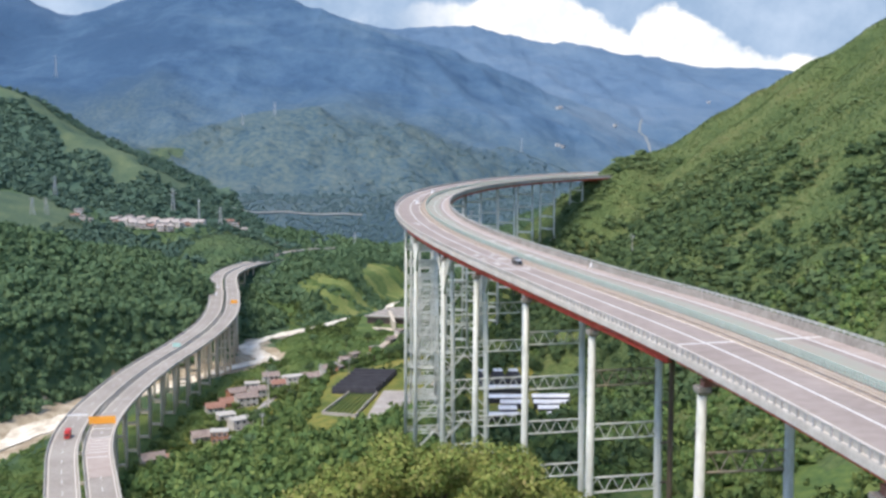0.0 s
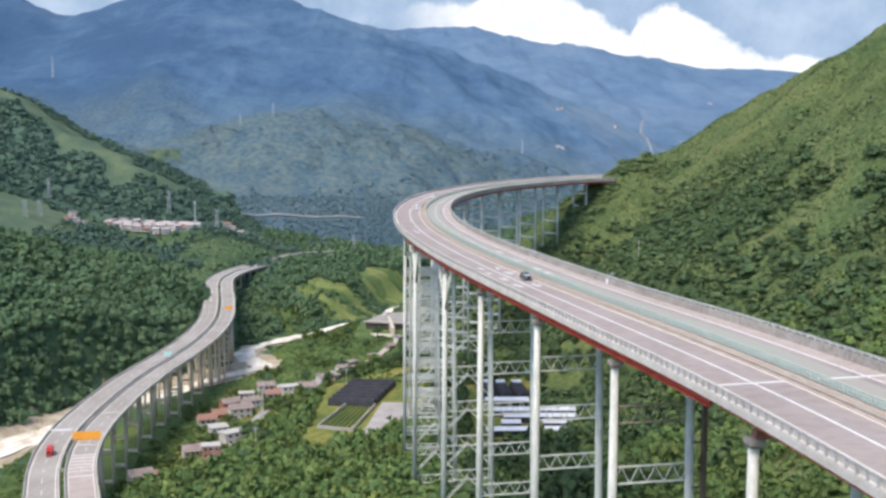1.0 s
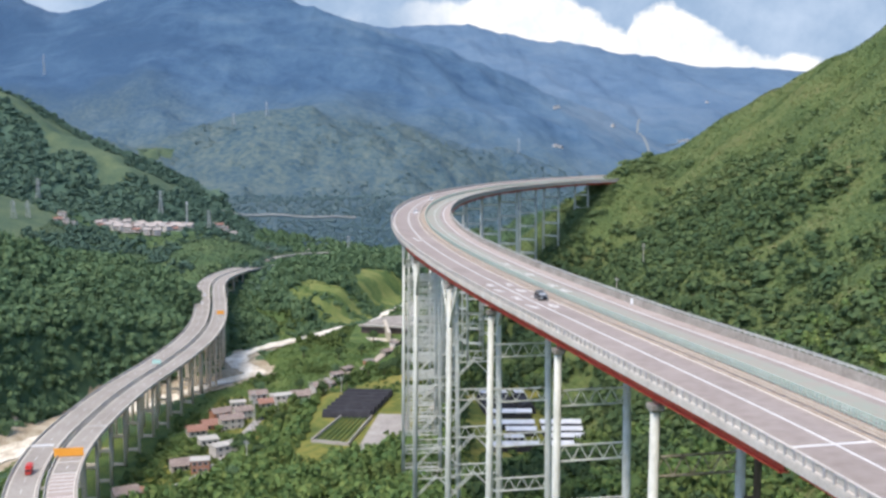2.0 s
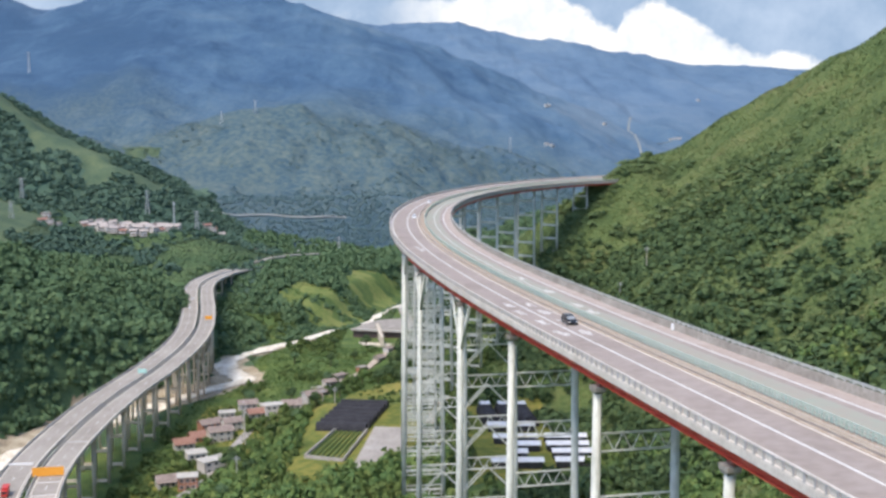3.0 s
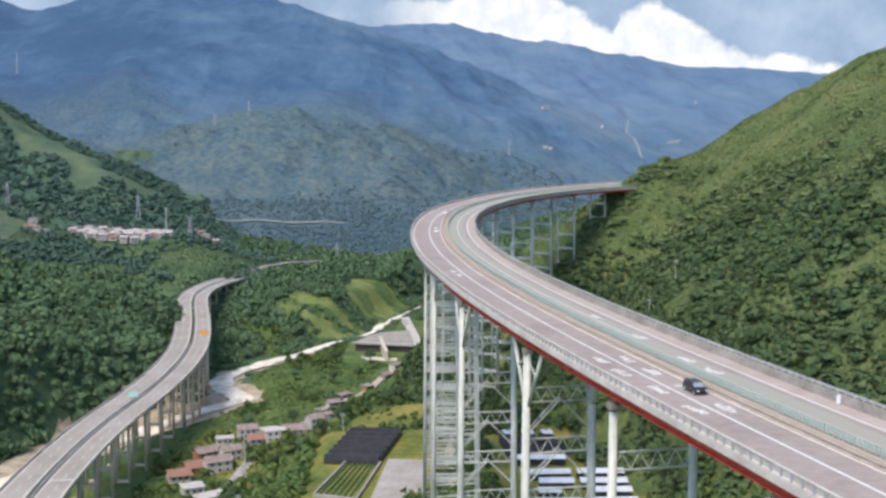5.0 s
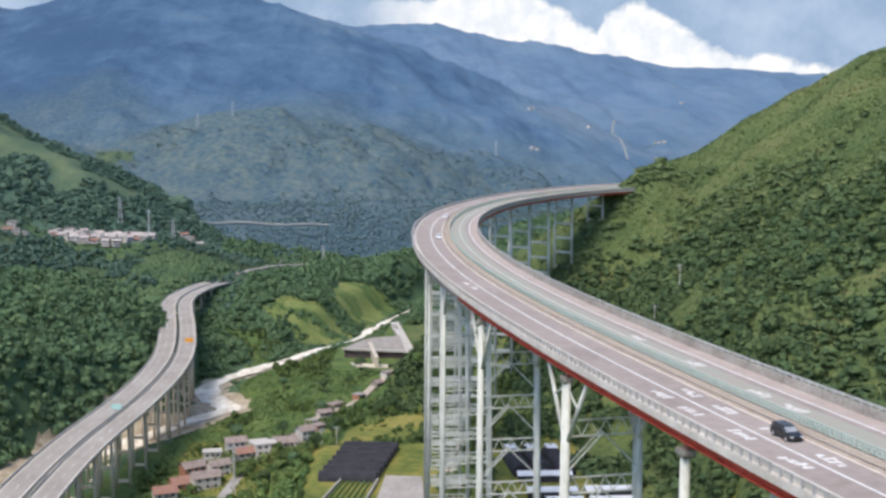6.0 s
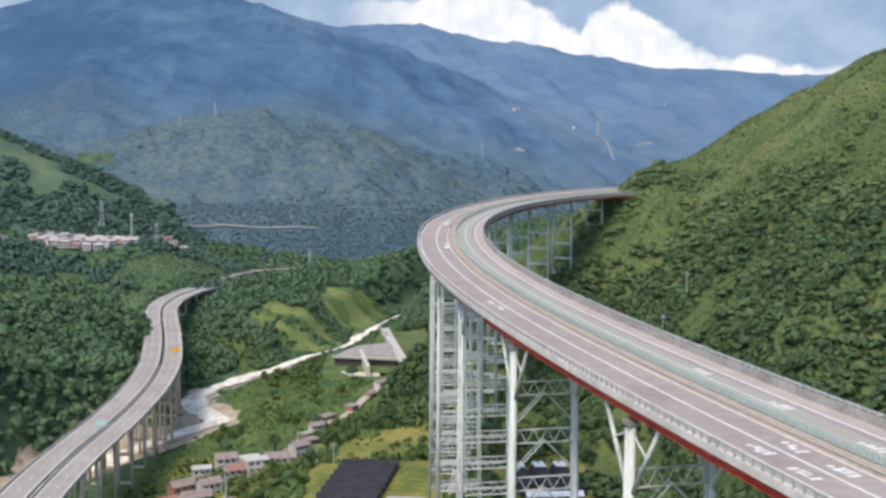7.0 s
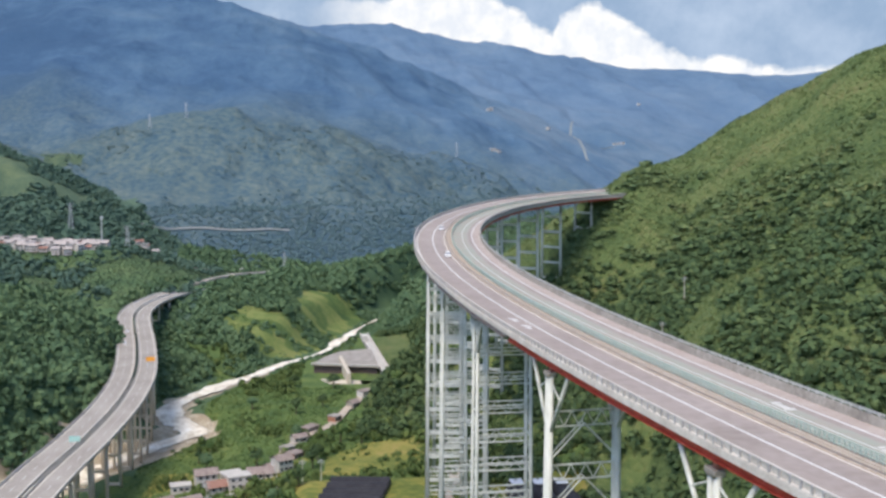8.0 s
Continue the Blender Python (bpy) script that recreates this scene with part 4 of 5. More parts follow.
# ---- woods and bushes ----
def leafy(seed, lobes, leaves, leaf, core=0.74, flat=0.9):
    """A crown of a few rough lobes under a loose coat of separate leaf clumps, of unit radius."""
    rng = np.random.RandomState(seed)
    bm = bmesh.new()
    bmesh.ops.create_icosphere(bm, subdivisions=1, radius=1.0)
    v0 = np.array([p.co[:] for p in bm.verts])
    f0 = np.array([[q.index for q in t.verts] for t in bm.faces])
    bm.free()
    V, F, o = [], [], 0
    for k in range(lobes):
        u, h = rng.rand() * 6.28, rng.rand()
        rad = 0.5 * math.sqrt(1 - 0.6 * h * h) if k else 0.08
        c = np.array([rad * math.cos(u), rad * math.sin(u), -0.3 + 0.75 * h if k else 0.1])
        r = (0.85 if lobes == 1 else 0.62 if k == 0 else 0.36 + 0.22 * rng.rand())
        if core:
            V.append(v0 * (r * core * (0.85 + 0.3 * rng.rand(3))) * (0.7 + 0.5 * rng.rand(len(v0)))[:, None] + c)
            F.append(f0 + o)
            o += len(v0)
        n = leaves // lobes
        d = rng.normal(size=(n, 3))
        d[:, 2] = np.abs(d[:, 2] + 0.25) - 0.25
        d /= np.linalg.norm(d, axis=1)[:, None]
        p = c + d * (r * (0.72 + 0.42 * rng.rand(n)))[:, None]
        way = d + 0.5 * rng.normal(size=(n, 3))
        way /= np.linalg.norm(way, axis=1)[:, None]
        side = np.cross(way, rng.normal(size=(n, 3)))
        side /= np.linalg.norm(side, axis=1)[:, None]
        up = np.cross(way, side)
        q = (leaf * (0.6 + 0.8 * rng.rand(n)))[:, None]
        V.append(np.stack([p - side * q * 0.75 - up * q * 0.45, p + side * q * 0.8 - up * q * (0.2 + 0.4 * rng.rand(n))[:, None], p + up * q + side * q * (rng.rand(n) - 0.5)[:, None]], 1).reshape(-1, 3))
        F.append(np.arange(3 * n).reshape(-1, 3) + o)
        o += 3 * n
    v = np.vstack(V)
    v[:, 2] *= flat
    return v, np.vstack(F)


TREES = [leafy(k, 3, 54, 0.30) for k in range(8)]
WOODS = [leafy(k + 20, 2, 40, 0.34) for k in range(8)]
BUSHES = [leafy(k + 40, 3, 180, 0.13) for k in range(6)]
SHRUBS = [leafy(k + 60, 1, 26, 0.40, 0.7) for k in range(8)]
TUFTS = [leafy(k + 80, 1, 13, 0.55, 0.0) for k in range(8)]
FAR_TREES = [leafy(k + 100, 1, 16, 0.5, 0.8) for k in range(6)]
FAR_DOTS = [leafy(k + 120, 1, 4, 0.6, 0.95) for k in range(6)]


def scatter(name, label, xs, ys, radius, tall, mat, seed, shapes, sink=0.25, category="trees"):
    rng = np.random.RandomState(seed)
    zs = ground_z(xs, ys)
    which = rng.randint(0, len(shapes), len(xs))
    V, F, o = [], [], 0
    for k, (v, f) in enumerate(shapes):
        m = np.where(which == k)[0]
        if not len(m):
            continue
        turn = rng.rand(len(m)) * 6.28
        r = radius[m]
        h = r * (tall * (0.75 + 0.5 * rng.rand(len(m))))
        c, s = np.cos(turn), np.sin(turn)
        x = (v[None, :, 0] * c[:, None] - v[None, :, 1] * s[:, None]) * r[:, None] + xs[m, None]
        y = (v[None, :, 0] * s[:, None] + v[None, :, 1] * c[:, None]) * r[:, None] + ys[m, None]
        z = v[None, :, 2] * h[:, None] + (zs[m] + h * (0.7 - sink))[:, None]
        V.append(np.stack([x, y, z], -1).reshape(-1, 3))
        F.append((f[None] + (o + np.arange(len(m)) * len(v))[:, None, None]).reshape(-1, 3))
        o += len(m) * len(v)
    V, F = np.vstack(V), np.vstack(F)
    me = bpy.data.meshes.new(name)
    me.vertices.add(len(V))
    me.vertices.foreach_set("co", V.astype(np.float32).ravel())
    me.loops.add(F.size)
    me.loops.foreach_set("vertex_index", F.astype(np.int32).ravel())
    me.polygons.add(len(F))
    me.polygons.foreach_set("loop_start", np.arange(0, F.size, 3, dtype=np.int32))
    me.update(calc_edges=True)
    me.materials.append(mat)
    return tagged(new(name, me), label, category, kind="stuff")


HOUSES_NEAR = [(-127, 670, 0.2), (-116, 664, 0.15), (-122, 721, -0.1), (-111, 727, 0.0), (-104, 716, 0.1), (-95, 718, 0.05), (-86, 733, -0.2), (-126, 688, 0.3), (-121, 626, 0.1), (-113, 684, 0.25),
               (-126, 582, 0.1), (-114, 572, -0.1), (-128, 528, 0.0), (-135, 520, 0.2), (-100, 738, 0.1), (-76, 742, 0.3), (-132, 650, 0.1), (-108, 600, 0.4)]


def clear(x, y, roads=9.0, houses=9.0):
    """Which places are clear of the lower road, houses and yards."""
    ok = np.ones(x.shape, bool)
    for i in range(0, len(LOWER.x), 4):
        ok &= np.hypot(x - LOWER.x[i], y - LOWER.y[i]) > roads
    for hx, hy, _ in HOUSES_NEAR + [(-38, 893, 0), (-54, 855, 0), (-66, 841, 0), (-72, 812, 0), (-75, 790, 0), (-75, 766, 0), (-80, 748, 0)]:
        ok &= np.hypot(x - hx, y - hy) > houses
    for x0, x1, y0, y1, _ in PADS:
        ok &= (x < x0 - 3) | (x > x1 + 3) | (y < y0 - 3) | (y > y1 + 3)
    return ok


def field(x0, x1, y0, y1, n, seed, keep):
    rng = np.random.RandomState(seed)
    x, y = x0 + (x1 - x0) * rng.rand(n), y0 + (y1 - y0) * rng.rand(n)
    z, zone, d = ground_parts(x, y)
    m = keep(x, y, z, zone, d) & (x < np.maximum(0.39 * y + 10, 0.5 * (y - 180) - 25)) & (x > -0.4 * y - 20)
    return x[m], y[m]


ZONE = {n: k + 1 for k, n in enumerate(CRESTS)}


def sizes(n, seed, lo, hi):
    return lo + (hi - lo) * np.random.RandomState(seed).rand(n) ** 1.8


x, y = field(-500, -150, 420, 1230, 33000, 1, lambda x, y, z, zone, d: (zone == ZONE["left"]) & (d > 22) & (x < np.interp(y, RIVER.y, RIVER.x) + 1000 * (y > 820)) & clear(x, y, 17) & (np.hypot((x + 219) * 1.3, y - 762) > 13) & ((y < 1020) | clear(x, y, 34)))
scatter("slope_wood", "dense dark green broadleaf forest on a steep slope", x, y, sizes(len(x), 5, 1.7, 6.2), 1.2, LEAF_DARK, 11, TREES)
def gully(x, y):
    """Noise bands that run down the slope, where the bushes stand denser."""
    u, v = x * 0.76 + y * 0.65, y * 0.76 - x * 0.65
    return value_noise(u * 0.55, v, 26, 5) + 0.55 * value_noise(x, y, 13, 3)


x, y = field(30, 430, 300, 1130, 26000, 2, lambda x, y, z, zone, d: ((zone == ZONE["right"]) | (zone == ZONE["nose"])) & (1.25 * gully(x, y) + 0.9 * value_noise(x, y, 65, 1) > np.maximum((z - 190 - 0.5 * np.clip(690 - y, 0, 300)) / 75 + 0.1, -0.3) + 0.85 * np.clip((y - 820) / 120, 0, 1)))
# Shade painted by leaf tone: near low bushes darker, far ones paler for haze.
near_low = ground_z(x, y) < 180 + 0.42 * np.clip(690 - y, 0, 300) - 0.35 * np.clip(y - 780, 0, 200) + 26 * value_noise(x, y, 45, 4)
scatter("slope_bushes", "mixed green bushes on a steep hillside", x[~near_low], y[~near_low], sizes(int((~near_low).sum()), 6, 0.9, 4.6), 0.6, LEAF_SLOPE, 12, SHRUBS, category="bushes")
scatter("gully_bushes", "green bushes toned darker for shade low on a hillside", x[near_low], y[near_low], sizes(int(near_low.sum()), 7, 1.0, 5.0), 0.75, LEAF_GULLY, 42, SHRUBS, category="bushes")
x, y = field(30, 430, 300, 1130, 19000, 22, lambda x, y, z, zone, d: ((zone == ZONE["right"]) | (zone == ZONE["nose"])) & (gully(x, y) - (z - 150) / 150 > -0.9) & (value_noise(x, y, 20, 1) > -0.35 + (z - 150) / 220) & (z > 160))
scatter("slope_scrub", "light olive scrub on a steep grassy hillside", x, y, sizes(len(x), 26, 0.5, 2.4), 0.42, LEAF_BUSH, 32, TUFTS, category="bushes")
def grass_blades(name, label, x, y, low, high, mat, seed):
    """Coarse grass: one leaning blade clump for each place."""
    rng = np.random.RandomState(seed)
    n = len(x)
    h = (low + (high - low) * rng.rand(n) ** 1.5)[:, None]
    p = np.stack([x, y, ground_z(x, y) - 0.15], -1)
    a = rng.rand(n) * 6.28
    side = np.stack([np.cos(a), np.sin(a), np.zeros(n)], -1) * h * (0.55 + 0.5 * rng.rand(n))[:, None]
    tip = p + np.stack([rng.normal(size=n) * 0.5, rng.normal(size=n) * 0.5, np.ones(n)], -1) * h
    me = bpy.data.meshes.new(name)
    me.from_pydata(np.stack([p - side, p + side, tip], 1).reshape(-1, 3).tolist(), [], np.arange(3 * n).reshape(-1, 3).tolist())
    me.materials.append(mat)
    tagged(new(name, me), label, "grass", kind="stuff")


x, y = field(30, 430, 300, 1130, 330000, 52, lambda x, y, z, zone, d: ((zone == ZONE["right"]) | (zone == ZONE["nose"])) & (z > 130))
grass_blades("slope_grass", "coarse light green grass on a steep hillside", x, y, 0.35, 1.3, HILL_GRASS_BLADE, 53)
FOOT_ROAD = [(-300, 1622), (-249, 1664), (-187, 1698), (-123, 1738)]
HILL_ROAD = [(-196, 1282), (-182, 1303), (-166, 1365), (-150, 1402), (-125, 1434)]
x, y = field(-240, 460, 1150, 1600, 11500, 3, lambda x, y, z, zone, d: ((zone == ZONE["wood"]) | ((zone == 0) & (y > 1300)) | ((zone == ZONE["village"]) & (x > -225) & (z < 67))) & (d > np.interp(y, [1140, 1180, 1225, 1240, 1300, 1325], [15, 7, 7, 14, 14, 3])) & clear(x, y, 10) & (np.hypot(x + 118, y - 1512) > 18) & (terrace(x, y) > 1) & (z > 33 + 9 * value_noise(x, y, 50, 2)) & (-ridge(x, y, [(px, py, 0) for px, py in HILL_ROAD], 1.0) > 16))
scatter("spur_wood", "dark green wood on a low spur", x, y, sizes(len(x), 7, 3, 6.5), 1.1, LEAF_DARK, 13, WOODS)
x, y = field(-40, 200, 330, 1200, 13500, 9, lambda x, y, z, zone, d: ((x > 8) | ((y > 860) & (x > -20)) | (np.hypot((x + 14) / 24, (y - 840) / 75) < 1)) & ((zone == 0) | ((zone == ZONE["right"]) | (zone == ZONE["nose"]))) & (z < 140 - 0.15 * np.clip(y - 780, 0, 200) + 14 * value_noise(x, y, 40, 1)) & clear(x, y, 9) & ((x > 80) | (y < 425) | (y > 490)) & (value_noise(x, y, 30, 2) > -0.55) & (np.hypot((x - 38) / 17, (y - 735) / 78) > 1))
scatter("foot_wood", "dense green trees at the foot of a steep hill", x, y, sizes(len(x), 28, 1.8, 5.0), 1.2, LEAF_GULLY, 34, WOODS)
x, y = field(-175, 130, 200, 1290, 11000, 4, lambda x, y, z, zone, d: (zone == 0) & (d > 25 + 9 * ((y > 470) & (y < 960))) & clear(x, y, 14) & (value_noise(x, y, 38, 4) + 0.5 * value_noise(x, y, 13, 1) - 0.3 * ((x < -60) & (y < 1000)) - 0.55 * ((x > -145) & (x < -45) & (y > 770) & (y < 1060)) - 2 * (np.hypot((x + 34) / 26, (y - 728) / 40) < 1) - 0.25 * ((x > -145) & (x < -62) & (y > 500) & (y < 760)) - 2 * ((x > -75) & (x < 75) & (y > 470) & (y < 530)) > -0.22))
scatter("valley_trees", "scattered green trees and bushes on the valley floor", x, y, sizes(len(x), 8, 1.2, 4.4), 1.25, LEAF_BUSH, 14, WOODS)
x, y = field(-150, 110, 480, 1290, 8000, 19, lambda x, y, z, zone, d: (zone == 0) & (d > 24) & clear(x, y, 11) & (value_noise(x, y, 22, 3) > 0.25))
scatter("valley_shrubs", "small green shrubs scattered over valley fields", x, y, sizes(len(x), 29, 0.5, 2.0), 0.9, LEAF_BUSH, 39, FAR_TREES, category="bushes")
x, y = field(-150, 110, 480, 1300, 150000, 61, lambda x, y, z, zone, d: ((zone == 0) | (terrace(x, y) < 1)) & (terrace(x, y) > 0.75) & (np.hypot((x + 34) / 25, (y - 728) / 40) > 0.95) & (d > 14) & clear(x, y, 3, 5))
grass_blades("meadow_grass", "rough green grass and weeds on valley meadows", x, y, 0.3, 1.2, MEADOW_BLADE, 62)
x, y = field(-150, -45, 1130, 1290, 900, 63, lambda x, y, z, zone, d: (terrace(x, y) < 1.1) & (d > 12) & (value_noise(x * 0.6 + y * 0.2, y * 1.6, 26, 4) + 0.5 * value_noise(x, y, 12, 1) < -0.05))
scatter("hedge_bushes", "dark green hedges and bushes between terraced fields", x, y, sizes(len(x), 64, 0.8, 3.2), 1.0, LEAF_DARK, 65, FAR_TREES, category="bushes")
x, y = field(-440, -170, 1240, 1400, 26000, 66, lambda x, y, z, zone, d: (zone == ZONE["village"]) & clear(x, y, 5))
grass_blades("field_grass", "green crops and grass on fields below a village", x, y, 0.5, 1.6, HILL_MEADOW, 67)
x, y = field(-150, 0, 330, 640, 5200, 71, lambda x, y, z, zone, d: (zone == 0) & clear(x, y, 16, 8) & (value_noise(x, y, 26, 2) + 0.5 * value_noise(x, y, 11, 4) > np.where(x > -100, -0.45, 0.15)) & ((y < 525) | (x < -66)) & ((y < 525) | (x > -100) | (value_noise(x, y, 14, 1) > 0.3)))
scatter("near_wood", "mixed green trees and scrub below a hill spur", x, y, sizes(len(x), 72, 1.2, 5.0), 1.25, LEAF_VALLEY, 73, TREES)
x, y = field(-240, -110, 420, 640, 1500, 74, lambda x, y, z, zone, d: (zone == 0) & (d > 26) & clear(x, y, 15, 7) & (value_noise(x, y, 20, 3) > -0.1))
scatter("verge_bushes", "low green bushes beside a lower viaduct", x, y, sizes(len(x), 75, 0.6, 2.2), 0.9, LEAF_BUSH, 76, SHRUBS, category="bushes")
x, y = field(-900, -180, 1150, 1760, 17000, 6, lambda x, y, z, zone, d: ((zone == ZONE["grass"]) | ((zone == ZONE["village"]) & ((z > 112) | (x < -350) | (value_noise(x, y, 30, 4) > 0.35)))) & (value_noise(x, y, 60, 2) > -0.75) & (-ridge(x, y, [(px, py, 0) for px, py, pz in CRESTS["grass"][0][1:6]], 1.0) + 24 * value_noise(x, y, 40, 3) > 33) & (np.hypot((x + 490) / 62, (y - 1330) / 95) + 0.3 * value_noise(x, y, 30, 2) > 1) & ~((x > -440) & (x < -250) & (y > 1360) & (y < 1450)))
scatter("hill_wood", "dark trees on hills behind a village", x, y, sizes(len(x), 9, 1.8, 5.2), 1.0, LEAF_HILL, 16, FAR_TREES)
x, y = field(-700, 400, 1450, 2480, 44000, 8, lambda x, y, z, zone, d: ((zone == ZONE["mid"]) | (zone == 0)) & (d > 15) & (z < 70 + 60 * np.random.RandomState(80).rand(len(x)) + 22 * value_noise(x, y, 90, 2)) & (-ridge(x, y, [(px, py, 0) for px, py in FOOT_ROAD], 1.0) > 11))
scatter("vale_wood", "forest with a blue haze tint at the foot of a mountain", x, y, sizes(len(x), 20, 1.5, 3.8), 0.65, LEAF_VALE, 27, FAR_DOTS)
x, y = field(-720, 420, 1750, 2420, 22000, 81, lambda x, y, z, zone, d: (zone == ZONE["mid"]) & (z > 95) & (z < 222) & (value_noise(x, y, 70, 3) + 0.7 * value_noise(x, y, 24, 1) > -0.1))
scatter("mountain_scrub", "scrub and small trees with a grey haze tint on a mountain", x, y, sizes(len(x), 82, 0.8, 3.0), 0.4, LEAF_FAR, 83, FAR_DOTS, category="bushes")
x, y = field(-145, 20, 1090, 1420, 5000, 84, lambda x, y, z, zone, d: (d > np.interp(y, [1090, 1180, 1225, 1240, 1300, 1325], [11, 5, 5, 11, 11, 3])) & (d < 46) & clear(x, y, 5, 5) & (terrace(x, y) > 0.9))
scatter("bank_bushes", "green bushes on a steep river bank", x, y, sizes(len(x), 85, 1.0, 3.4), 0.95, LEAF_DARK, 86, FAR_TREES, category="bushes")
x, y = field(-290, -90, 960, 1300, 5200, 87, lambda x, y, z, zone, d: (d > 13) & clear(x, y, 9.5) & (terrace(x, y) > 1) & ~clear(x, y, 42))
scatter("roadside_bushes", "dark green bushes below a curving viaduct", x, y, sizes(len(x), 88, 1.2, 3.6), 0.95, LEAF_DARK, 89, FAR_TREES, category="bushes")
x, y = field(5, 150, 170, 440, 3600, 91, lambda x, y, z, zone, d: (z < 182) & (value_noise(x, y, 24, 2) + 0.4 * value_noise(x, y, 10, 3) > -0.5))
scatter("spur_side_wood", "green trees and scrub on the side of a hill spur", x, y, sizes(len(x), 92, 0.9, 3.2), 1.15, LEAF_VALLEY, 93, TREES)
x, y = field(-250, -120, 400, 620, 2200, 94, lambda x, y, z, zone, d: (d > 26) & clear(x, y, 14, 7) & (x < np.interp(y, LOWER.y, LOWER.x)))
scatter("verge_scrub", "green scrub between a river and a lower viaduct", x, y, sizes(len(x), 95, 0.6, 2.0), 0.8, LEAF_VALLEY, 96, SHRUBS, category="bushes")
x, y = field(-60, 70, 10, 190, 1000, 5, lambda x, y, z, zone, d: (zone == ZONE["camera"]) & (y > 60))
scatter("knoll_bushes", "light green undergrowth on a hill spur", x, y, sizes(len(x), 11, 1.0, 2.6), 1.1, LEAF_LIGHT, 15, BUSHES, category="bushes")


# ---- trees on the near spur ----
def tree(x, y, height, spread, seed):
    rng = np.random.RandomState(seed)
    z0 = float(ground_z(x, y))
    base = tagged(new("tree"), "leafy light green broadleaf tree on a hill spur", "tree", "trees on the near spur")
    base.location = (x, y, z0 - 0.3)
    g = Geo().tube((0, 0, 0), (0.2, 0.1, height * 0.55), 0.32, 8, 0.16)
    heads = [(0.2, 0.1, height * 0.72)]
    for k in range(7):
        a = 6.28 * k / 7 + rng.rand()
        q = (spread * 0.55 * math.cos(a), spread * 0.55 * math.sin(a), height * (0.55 + 0.35 * rng.rand()))
        g.tube((0.1, 0.05, height * (0.25 + 0.3 * rng.rand())), q, 0.12, 6, 0.04)
        heads.append(q)
    part("trunk", g, BARK, base, "brown trunk with limbs", smooth=True)
    n = 6500
    c = np.array(heads)[rng.randint(0, len(heads), n)]
    d = rng.normal(size=(n, 3))
    d /= np.linalg.norm(d, axis=1)[:, None]
    c = c + d * (spread * 0.42 * rng.rand(n) ** 0.4)[:, None] * np.array([1, 1, 0.75])
    u = rng.normal(size=(n, 3))
    u /= np.linalg.norm(u, axis=1)[:, None]
    v = np.cross(u, d + 0.01)
    v /= np.linalg.norm(v, axis=1)[:, None] + 1e-6
    r = (0.14 + 0.2 * rng.rand(n))[:, None]
    V = np.stack([c - u * r, c + v * r * 0.6, c + u * r, c - v * r * 0.6], 1).reshape(-1, 3)
    me = bpy.data.meshes.new("crown")
    me.from_pydata(V.tolist(), [], np.arange(4 * n).reshape(-1, 4).tolist())
    me.materials.append(LEAF_LIGHT)
    part("crown", me, LEAF_LIGHT, base, "light green leaves")


for k, (x, y, h, w) in enumerate([(-26, 133, 10, 6), (-20, 126, 9, 6), (-15, 137, 11, 7), (-9, 130, 10, 7), (-5, 140, 12, 7), (0, 131, 11, 7), (4, 138, 13, 8), (8, 128, 10, 7), (12, 136, 13, 7), (16, 128, 10, 6),
                                  (-28, 122, 11, 6), (-2, 122, 12, 6), (6, 120, 12, 6), (13, 119, 11, 6), (-12, 120, 11, 6), (-20, 116, 10, 5)]):
    tree(x, y, h, w, 100 + k)


def valley_tree(shape, label, mat):
    """A single tree of unit height and spread to be copied over the valley."""
    base = tagged(new("tree"), label, "tree", "single trees in the valley")
    part("trunk", Geo().tube((0, 0, 0), (0.01, 0.02, 0.6), 0.035, 7, 0.015).tube((0, 0, 0.3), (0.2, 0.05, 0.6), 0.015, 5, 0.006).tube((0, 0, 0.35), (-0.16, -0.12, 0.62), 0.015, 5, 0.006), BARK, base, "brown trunk with limbs")
    v, f = shape
    v = v * np.array([0.36, 0.36, 0.44]) + np.array([0, 0, 0.56])
    me = bpy.data.meshes.new("crown")
    me.from_pydata(v.tolist(), [], f.tolist())
    me.materials.append(mat)
    part("crown", me, mat, base, "dense leafy crown")
    return base


VALLEY_TREES = [valley_tree(leafy(200 + k, 5, 320, 0.14), label, mat) for k, (label, mat) in enumerate([("tall dark green tree beside valley fields", LEAF_GULLY), ("broad mid green tree in the valley", LEAF_DARK), ("light green bushy tree in the valley", LEAF_VALLEY)])]
rng = np.random.RandomState(17)
places = []
for x, y in ([(-120.7, 776), (-115.6, 767), (-63.6, 707), (-61, 730), (-59, 747), (-19.8, 827), (-18.4, 784), (-30.4, 781), (-9.8, 834), (-37, 773), (-54, 955), (-73, 820), (-76, 887), (-64, 652), (-66, 664), (-92, 617), (-98, 588), (-90, 608), (-90, 523),
                            (-75, 528), (-71, 537), (-74, 658), (-90, 763), (-68, 680), (-48, 790), (-26, 860), (-14, 880), (-60, 900), (-95, 840), (-104, 905), (-82, 1000), (-118, 800), (-84, 560), (-80, 580), (-86, 640)]):
    h = 7 + 6 * rng.rand()
    m = Matrix.Translation((x, y, float(ground_z(x, y)) - 0.2)) @ Matrix.Rotation(6.28 * rng.rand(), 4, "Z") @ Matrix.Diagonal((h * (0.8 + 0.5 * rng.rand()), h * (0.8 + 0.5 * rng.rand()), h, 1))
    places.append(m)
for m in places[3:]:
    copy_thing(VALLEY_TREES[(0, 0, 1, 2)[rng.randint(0, 4)]], m)
for ob, m in zip(VALLEY_TREES, places):
    ob.matrix_basis = m


